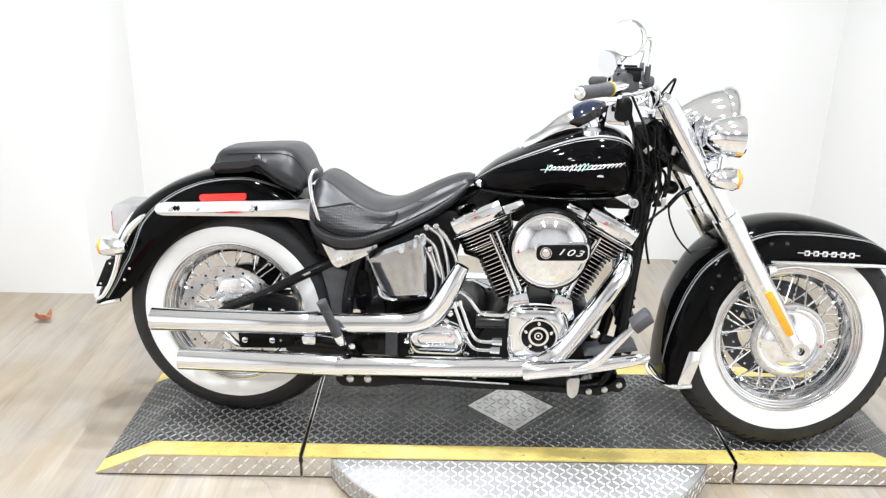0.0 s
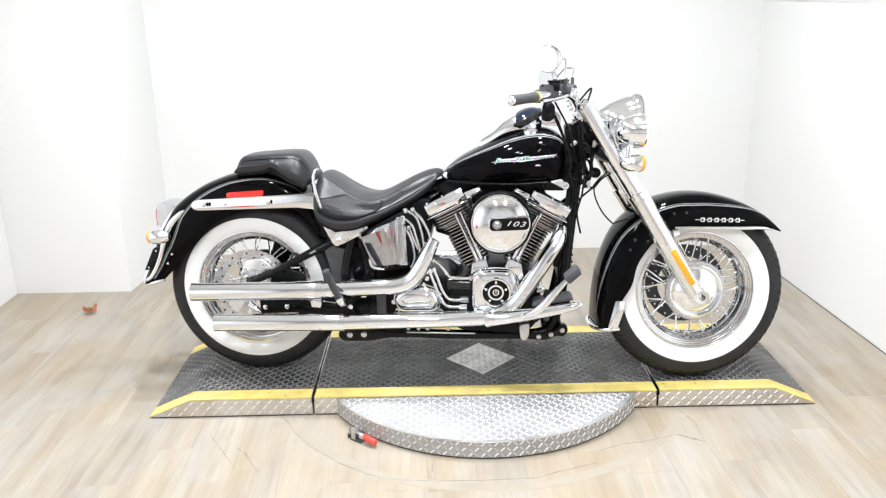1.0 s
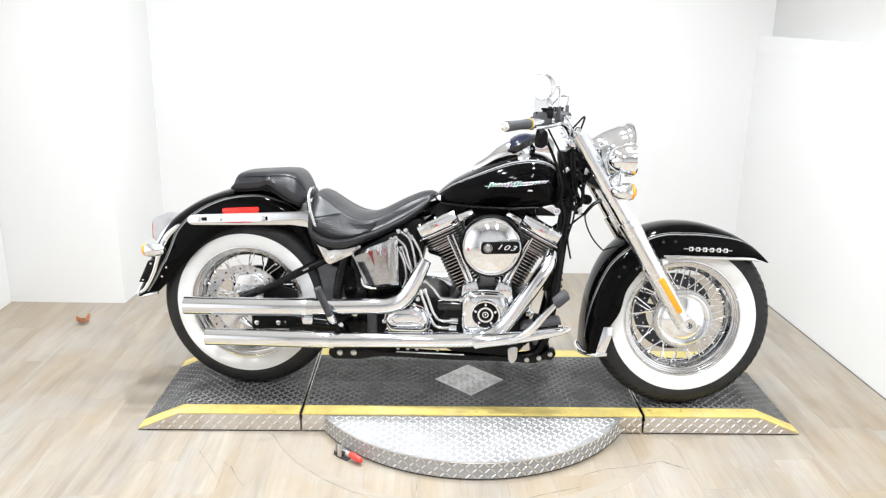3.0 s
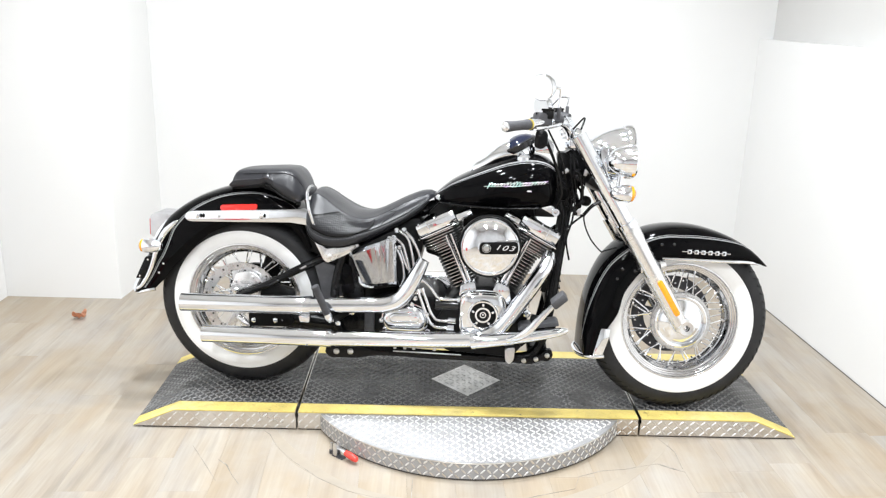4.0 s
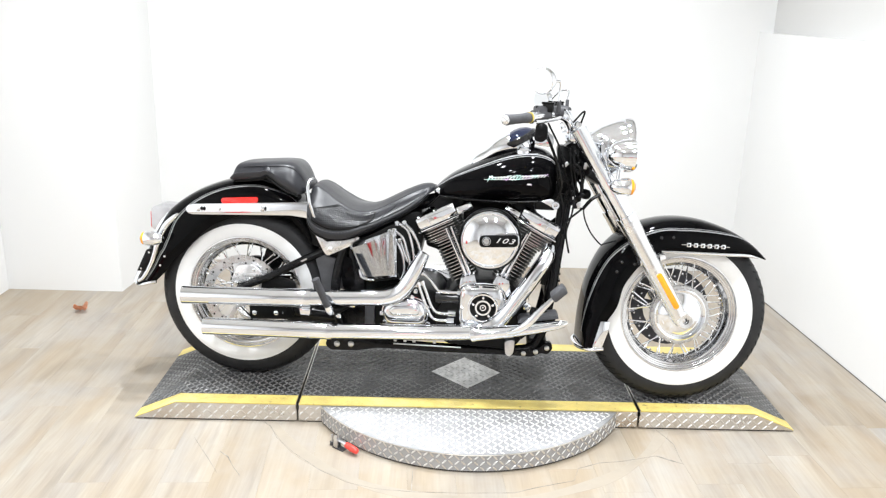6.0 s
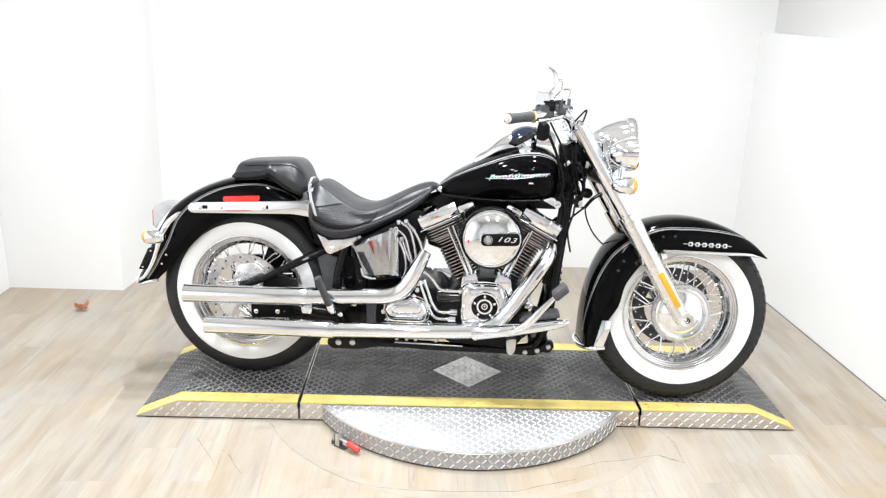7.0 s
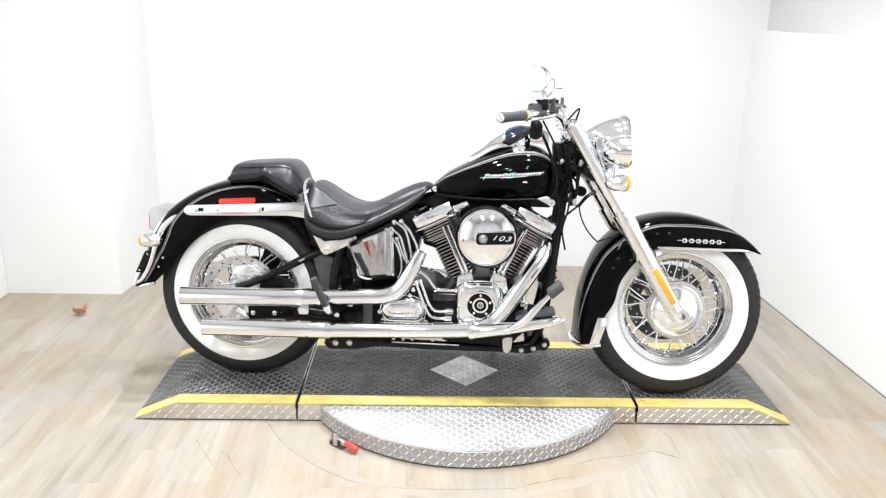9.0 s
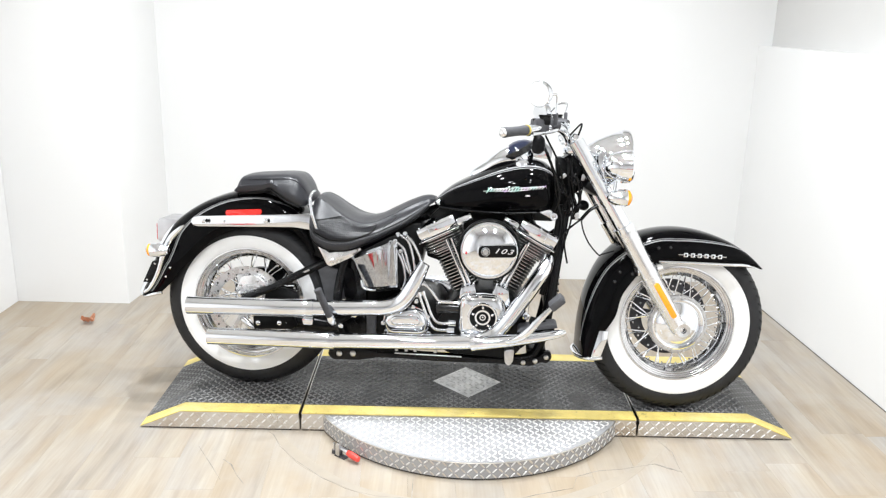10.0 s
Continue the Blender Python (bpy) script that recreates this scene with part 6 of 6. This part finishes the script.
# ---- frame, swingarm, rear details ----
for s in (-1, 1):
    P("frame_rail", tube([(1.155, s * 0.035, 0.80), (1.140, s * 0.06, 0.68), (1.118, s * 0.095, 0.50), (1.098, s * 0.115, 0.34), (1.07, s * 0.125, 0.225), (1.02, s * 0.128, 0.188), (0.85, s * 0.128, 0.178), (0.60, s * 0.128, 0.180), (0.42, s * 0.128, 0.200), (0.36, s * 0.128, 0.26), (0.345, s * 0.125, 0.36), (0.36, s * 0.12, 0.47), (0.39, s * 0.11, 0.56)], 0.0165, 14, 5), FRAMEB, "black frame tube")
P("frame_backbone", tube([(1.17, 0, 0.84), (1.0, 0, 0.76), (0.72, 0, 0.70), (0.45, 0, 0.60), (0.36, 0, 0.50)], 0.024, 16, 5), FRAMEB)
for a, b in (((1.135, 0.72), (1.085, 0.44)), ((1.125, 0.74), (1.075, 0.42)), ((1.115, 0.60), (1.090, 0.36))):
    P("wiring_loom", tube([(a[0], -0.075, a[1]), ((a[0] + b[0]) / 2 + 0.008, -0.09, (a[1] + b[1]) / 2), (b[0], -0.10, b[1])], 0.010, 10, 5), ENGB, "black wiring loom")
P("regulator", box(1.085, 1.125, -0.075, 0.075, 0.36, 0.53, 0.008), ENGB, "black finned regulator")
for k in range(6):
    P("regulator_fin", box(1.123, 1.137, -0.072, 0.072, 0.375 + 0.025 * k, 0.381 + 0.025 * k), ENGB)
P("skid_rail", slab(rounded([(0.315, 0.172), (0.325, 0.200), (0.43, 0.202), (0.50, 0.188), (1.02, 0.188), (1.075, 0.202), (1.090, 0.220), (1.112, 0.226), (1.122, 0.204), (1.105, 0.180), (1.08, 0.184), (1.05, 0.168), (0.80, 0.173), (0.50, 0.169), (0.43, 0.156), (0.335, 0.153)], 0.01), -0.15, -0.125, 0.005), FRAMEB, "black lower frame rail")
for x, z in ((0.358, 0.1775), (0.408, 0.1800), (1.02, 0.180), (1.062, 0.188), (1.100, 0.204)):
    P("rail_bolt", bolt(x, -0.150, z, 0.0105 if x < 0.5 else 0.0085, 0.008), STEEL, "zinc bolt")
for x in (0.565, 0.60, 0.632, 0.705):
    P("rail_bolt", rod((x, -0.14, 0.196), (x, -0.14, 0.212), 0.006, 8), STEEL, "zinc bolt")
P("linkage_rod", rod((0.56, -0.152, 0.190), (0.80, -0.152, 0.189), 0.0022), STEEL, "thin zinc linkage rod")
P("front_mount", box(1.03, 1.10, -0.12, 0.12, 0.195, 0.225, 0.008), FRAMEB)
P("exhaust_bracket", tube([(1.0, -0.18, 0.25), (1.07, -0.15, 0.30)], 0.012, 10, 1), ENGB)
P("brake_cylinder", tube([(1.035, -0.17, 0.340), (1.12, -0.165, 0.318)], 0.018, 14, 1), ENGB, "black master cylinder")
P("brake_cylinder_bolt", bolt(1.02, -0.185, 0.362, 0.013, 0.012), CHROME, "chrome pivot bolt")

P("swingarm_stay", tube([(-0.020, -0.128, 0.352), (0.010, -0.130, 0.362), (0.054, -0.132, 0.380), (0.119, -0.133, 0.411), (0.20, -0.122, 0.454), (0.263, -0.104, 0.484), (0.30, -0.096, 0.500), (0.40, -0.085, 0.540)], [0.005, 0.0095, 0.0115, 0.0125, 0.0145, 0.0145, 0.014, 0.014], 14, 2), FRAMEB, "black swingarm upper stay")
P("stay_label", moved(box(-0.013, 0.013, -0.0012, 0.0012, -0.0028, 0.0028), at(0.232, -0.1280, 0.4705, 0, -27, 6)), STEEL, "silver sticker with illegible print")
P("swingarm", tube([(0.0, -0.118, 0.322), (0.10, -0.12, 0.300), (0.24, -0.122, 0.280), (0.36, -0.12, 0.27)], [0.022, 0.021, 0.021, 0.022], 16, 4, 0.8), FRAMEB, "black swingarm")
cal = P("swingarm_plate", slab(rounded([(0.042, 0.300), (0.190, 0.303), (0.205, 0.272), (0.18, 0.258), (0.045, 0.252)], 0.006), -0.150, -0.135, 0.003), ENGB, "black bolted swingarm plate")
for x, z in ((0.061, 0.277), (0.139, 0.280), (0.163, 0.281)):
    part("plate_bolt", bolt(x, -0.150, z, 0.0085 if x < 0.15 else 0.004, 0.005), CHROME, cal)
caliper = P("brake_caliper", slab(rounded([(-0.036, 0.378), (-0.012, 0.436), (0.038, 0.443), (0.066, 0.424), (0.088, 0.398), (0.060, 0.355), (-0.017, 0.346)], 0.010), -0.112, -0.090, 0.003), SATIN, "silver rear brake caliper")
for x, z, r in ((-0.014, 0.374, 0.0085), (-0.014, 0.404, 0.005), (0.048, 0.422, 0.006)):
    part("caliper_bolt", bolt(x, -0.112, z, r, 0.006), CHROME, caliper)
part("caliper_window", slab(rounded([(0.006, 0.396), (0.006, 0.409), (0.066, 0.411), (0.066, 0.398)], 0.006), -0.1145, -0.111, 0.001), STEEL, caliper)
for k in range(5):
    part("letter_bar", box(0.013 + 0.0095 * k, 0.019 + 0.0095 * k, -0.1158, -0.1140, 0.4005, 0.4065), SATIN, caliper, smooth=0)
for x, z in ((0.120, 0.352), (0.160, 0.350)):
    P("mount_bolt", bolt(x, -0.112, z, 0.0115, 0.010), CHROME, "chrome caliper mount bolt")
# added black plate, fills the gap between the pipes
P("swingarm_filler", slab(rounded([(0.165, 0.235), (0.19, 0.322), (0.34, 0.338), (0.47, 0.335), (0.47, 0.24), (0.30, 0.235)], 0.012), -0.118, -0.085, 0.006), FRAMEB, "black filler plate added between the pipes")
P("belt_guard", slab(rounded([(0.02, 0.40), (0.05, 0.50), (0.12, 0.53), (0.22, 0.50), (0.27, 0.40), (0.22, 0.33), (0.05, 0.33)], 0.03), 0.085, 0.105, 0.004), FRAMEB, "black belt guard on the far side")
P("drive_pulley", moved(lathe([(0.02, 0.082), (0.100, 0.082), (0.104, 0.086), (0.104, 0.104), (0.100, 0.108), (0.02, 0.108)], 56), at(0, 0, AXLE)), FRAMEB, "black rear drive pulley")
P("caliper_torque_arm", slab(rounded([(0.07, 0.34), (0.08, 0.392), (0.14, 0.40), (0.20, 0.382), (0.20, 0.34)], 0.012), -0.112, -0.09, 0.005), ENGB, "black caliper mount")
P("axle", rod((0, -0.15, AXLE), (0, 0.13, AXLE), 0.014), STEEL)
P("axle_nut", bolt(0.0, -0.15, AXLE, 0.018, 0.012), CHROME, "chrome axle nut")
P("axle_adjuster", tube([(0.0, -0.14, 0.285), (0.03, -0.145, 0.262), (0.04, -0.14, 0.25)], 0.012, 10, 3), SATIN)
P("inner_fender", slab(rounded([(0.262, 0.50), (0.300, 0.490), (0.345, 0.475), (0.372, 0.44), (0.375, 0.37), (0.30, 0.35), (0.285, 0.42)], 0.01), -0.105, 0.105, 0.01), GREYRUB, "dark grey inner mudguard")
P("side_panel", slab(rounded([(0.358, 0.50), (0.40, 0.485), (0.415, 0.40), (0.405, 0.38), (0.372, 0.378)], 0.01), -0.125, 0.12, 0.006), PAINT, "gloss black side panel")
P("frame_casting", slab(rounded([(0.395, 0.54), (0.43, 0.53), (0.45, 0.38), (0.43, 0.25), (0.37, 0.25), (0.385, 0.36)], 0.01), -0.118, 0.118, 0.006), FRAMEB, "black frame casting")
P("belt_cover", box(0.455, 0.49, -0.145, -0.12, 0.25, 0.335, 0.006), DARKGREY, "dark grey cover")
P("footpeg_bracket", tube([(0.40, -0.15, 0.33), (0.375, -0.185, 0.32), (0.355, -0.215, 0.315)], 0.015, 12, 4), ENGB)
P("bracket_bolt", bolt(0.376, -0.215, 0.302, 0.009, 0.008), CHROME)
P("bracket_bolt", bolt(0.412, -0.16, 0.330, 0.013, 0.012), CHROME)
P("exhaust_hanger", slab(rounded([(0.235, 0.318), (0.275, 0.318), (0.272, 0.295), (0.24, 0.295)], 0.006), -0.205, -0.18, 0.003), CHROME)
P("left_primary_cover", slab(rounded([(0.50, 0.22), (0.48, 0.34), (0.56, 0.40), (0.95, 0.40), (1.05, 0.33), (1.03, 0.22), (0.95, 0.19), (0.58, 0.19)], 0.04), 0.14, 0.20, 0.012), CHROME, "chrome primary cover")
P("kickstand", tube([(0.95, 0.16, 0.19), (0.93, 0.24, 0.09), (0.92, 0.285, 0.030)], 0.011, 12, 3), FRAMEB, "black side stand")

# cables
for pts, r in (
        ([(1.03, -0.29, 0.985), (1.055, -0.25, 0.94), (1.09, -0.16, 0.86), (1.11, -0.10, 0.76), (1.13, -0.09, 0.68), (1.115, -0.10, 0.58)], 0.0048),
        ([(1.05, -0.28, 0.99), (1.10, -0.22, 0.90), (1.125, -0.15, 0.82), (1.15, -0.10, 0.76), (1.165, -0.085, 0.70), (1.201, -0.07, 0.690)], 0.0032),
        ([(1.06, -0.2, 0.93), (1.10, -0.17, 0.84), (1.115, -0.14, 0.77), (1.10, -0.12, 0.72)], 0.0045),
        ([(1.203, -0.07, 0.695), (1.203, -0.07, 0.675), (1.213, -0.07, 0.642), (1.235, -0.07, 0.602), (1.268, -0.07, 0.567), (1.280, -0.07, 0.569), (1.322, -0.07, 0.583)], 0.0026),
        ([(1.145, -0.10, 0.83), (1.152, -0.10, 0.792), (1.164, -0.10, 0.744), (1.160, -0.10, 0.677), (1.146, -0.10, 0.621), (1.146, -0.10, 0.590), (1.158, -0.10, 0.537)], 0.0032),
        ([(1.256, -0.07, 0.742), (1.240, -0.07, 0.733), (1.223, -0.07, 0.720), (1.201, -0.07, 0.692)], 0.0062),
        ([(1.201, -0.07, 0.692), (1.169, -0.075, 0.666), (1.140, -0.085, 0.640)], 0.0036),
        ([(1.135, -0.16, 0.985), (1.150, -0.14, 1.000), (1.172, -0.12, 1.022), (1.178, -0.11, 1.018), (1.168, -0.10, 0.98)], 0.0032)):
    P("cable", tube(pts, r, 8, 5), FRAMEB, "black control cable")
P("neck_cover", slab(rounded([(1.10, 0.90), (1.135, 0.90), (1.18, 0.80), (1.165, 0.73), (1.135, 0.71), (1.115, 0.78)], 0.02), -0.035, 0.035, 0.01), ENGB, "black neck casting")
rnd = random.Random(21)
for k in range(12):
    x0, z0 = rnd.uniform(1.095, 1.15), rnd.uniform(0.83, 0.925)
    x1, z1 = rnd.uniform(1.11, 1.20), rnd.uniform(0.72, 0.80)
    y = rnd.uniform(-0.105, -0.04)
    P("wire", tube([(x0, y, z0), (x0 + rnd.uniform(-0.01, 0.04), y - 0.01, z0 - 0.05), ((x0 + x1) / 2 + rnd.uniform(-0.02, 0.03), y - 0.012, (z0 + z1) / 2), (x1, y, z1), (x1 - rnd.uniform(0.0, 0.05), y + 0.01, z1 - 0.05)], rnd.uniform(0.0026, 0.0052), 8, 5), FRAMEB, "black wire at the steering neck")
for k in range(7):
    P("cable_clip", moved(box(-0.006, 0.006, -0.004, 0.004, -0.011, 0.011, 0.002), at(rnd.uniform(1.12, 1.21), rnd.uniform(-0.12, -0.09), rnd.uniform(0.70, 0.86), 0, rnd.uniform(-50, 50), 0)), STEEL if k % 3 == 0 else FRAMEB)
P("connector_cap", moved(lathe([(0.0005, -0.02), (0.011, -0.02), (0.017, -0.012), (0.018, 0.004)], 24, True), at(1.205, -0.05, 0.738, 0, 0, 30)), ENGB, "black connector cap")
P("ignition_coil", box(1.03, 1.10, -0.11, -0.05, 0.685, 0.715, 0.006), ENGB)
P("engine_mount_bolt", moved(lathe([(0.006, -0.004), (0.0075, -0.009), (0.0125, -0.009), (0.014, -0.004), (0.014, 0.01)], 28), at(1.101, -0.112, 0.704)), CHROME, "chrome mount ring")
P("engine_mount", slab(rounded([(1.05, 0.716), (1.085, 0.726), (1.112, 0.712), (1.112, 0.694), (1.092, 0.694), (1.075, 0.704)], 0.006), -0.112, -0.07, 0.004), SATIN, "alloy mount lug under the tank")

# ---- floor boards, last ----
floor = thing("floor", box(-1.85, 2.85, FRONT - 0.15, 2.0, -0.06, -0.0045), GAP_DARK, "pale washed-oak vinyl plank floor", "floor", "structure")
PW, PL = 0.152, 0.914
plank_mesh = finish("plank", box(-PW / 2 + 0.0001, PW / 2 - 0.0001, -PL / 2 + 0.0001, PL / 2 - 0.0001, -0.0045, 0.0, 0.0003, 1), OAK, 0)
turned = pose(0, 0, 0, 0, 0, WYAW)
rnd = random.Random(11)
for i in range(-14, 19):
    start = rnd.uniform(0, PL)
    for j in range(-8, 3):
        c = turned @ Vector((i * PW, j * PL + start, 0))
        low = max(c.y - PL / 2, FRONT - 0.10)       # the last board of a row is cut at the wall
        part_left = (c.y + PL / 2 - low) / PL
        if -1.80 < c.x < 2.65 and part_left > 0.05 and c.y < 2.1:
            ob = new("plank", plank_mesh)
            ob.parent = floor
            ob.matrix_basis = Matrix.Translation((c.x, low + part_left * PL / 2, 0)) @ turned @ Matrix.Diagonal((1, part_left, 1, 1))


def floor_line(pts, w):
    """A thin dark cut line in the boards."""
    bm = bmesh.new()
    q = [Vector((x, y, 0)) for x, y in pts]
    left, right = [], []
    for i, p in enumerate(q):
        d = (q[min(i + 1, len(q) - 1)] - q[max(i - 1, 0)]).normalized()
        n = Vector((-d.y, d.x, 0)) * w * 0.5 * (0.6 + 0.4 * math.sin(i * 2.1))
        left.append(p + n)
        right.append(p - n)
    return rings(bm, [[(*a.xy, -0.002), (*b.xy, -0.002), (*b.xy, 0.0008), (*a.xy, 0.0008)] for a, b in zip(left, right)], True)


RING = worn(mat("worn_vinyl_ring", (0.340, 0.300, 0.248), 0.5, var=0.10, scale=14, bump=0.2, bscale=80), (0.352, 0.302, 0.240), 4.5, 0.42, 0.62, 0.9)
sweep = [math.pi + math.radians(k) for k in np.linspace(-66, 66, 90)]
ring_grid = [[(TCX + r * math.sin(a), TCY + r * math.cos(a), z) for r, z in ((0.732 + 0.006 * math.sin(9 * a), -0.0005), (0.733 + 0.006 * math.sin(9 * a), 0.0005), (0.770 + 0.004 * math.sin(13 * a), 0.0005), (0.771 + 0.004 * math.sin(13 * a), -0.0005))] for a in sweep]
part("worn_ring", rings(bmesh.new(), ring_grid, False, False), RING, floor, "pale worn ring in the boards round the turntable", smooth=0)
SEAM = mat("worn_seam", (0.27, 0.25, 0.22), 0.7, var=0.35, scale=30)
for pts, w in (
        ([(-0.116, -0.006), (-0.089, -0.034), (-0.054, -0.11), (0.016, -0.202), (0.119, -0.305), (0.212, -0.371), (0.3, -0.402), (0.412, -0.415), (0.558, -0.417), (0.729, -0.410), (0.803, -0.378), (0.924, -0.337), (0.949, -0.266), (1.026, -0.23), (1.103, -0.218), (1.226, -0.179)], 0.0028),
        ([(0.413, -0.30), (0.412, -0.41)], 0.003), ([(1.226, -0.179), (1.265, -0.205), (1.306, -0.228)], 0.008), ([(1.27, -0.004), (1.306, -0.10), (1.302, -0.21)], 0.003),
        ([(-0.329, -0.122), (-0.251, -0.247), (-0.201, -0.33)], 0.0022), ([(-0.223, -0.205), (-0.190, -0.235), (-0.159, -0.295), (-0.126, -0.344)], 0.004)):
    part("cut_line", floor_line(pts, w), SEAM, floor, "worn cut line in the vinyl boards", smooth=0)
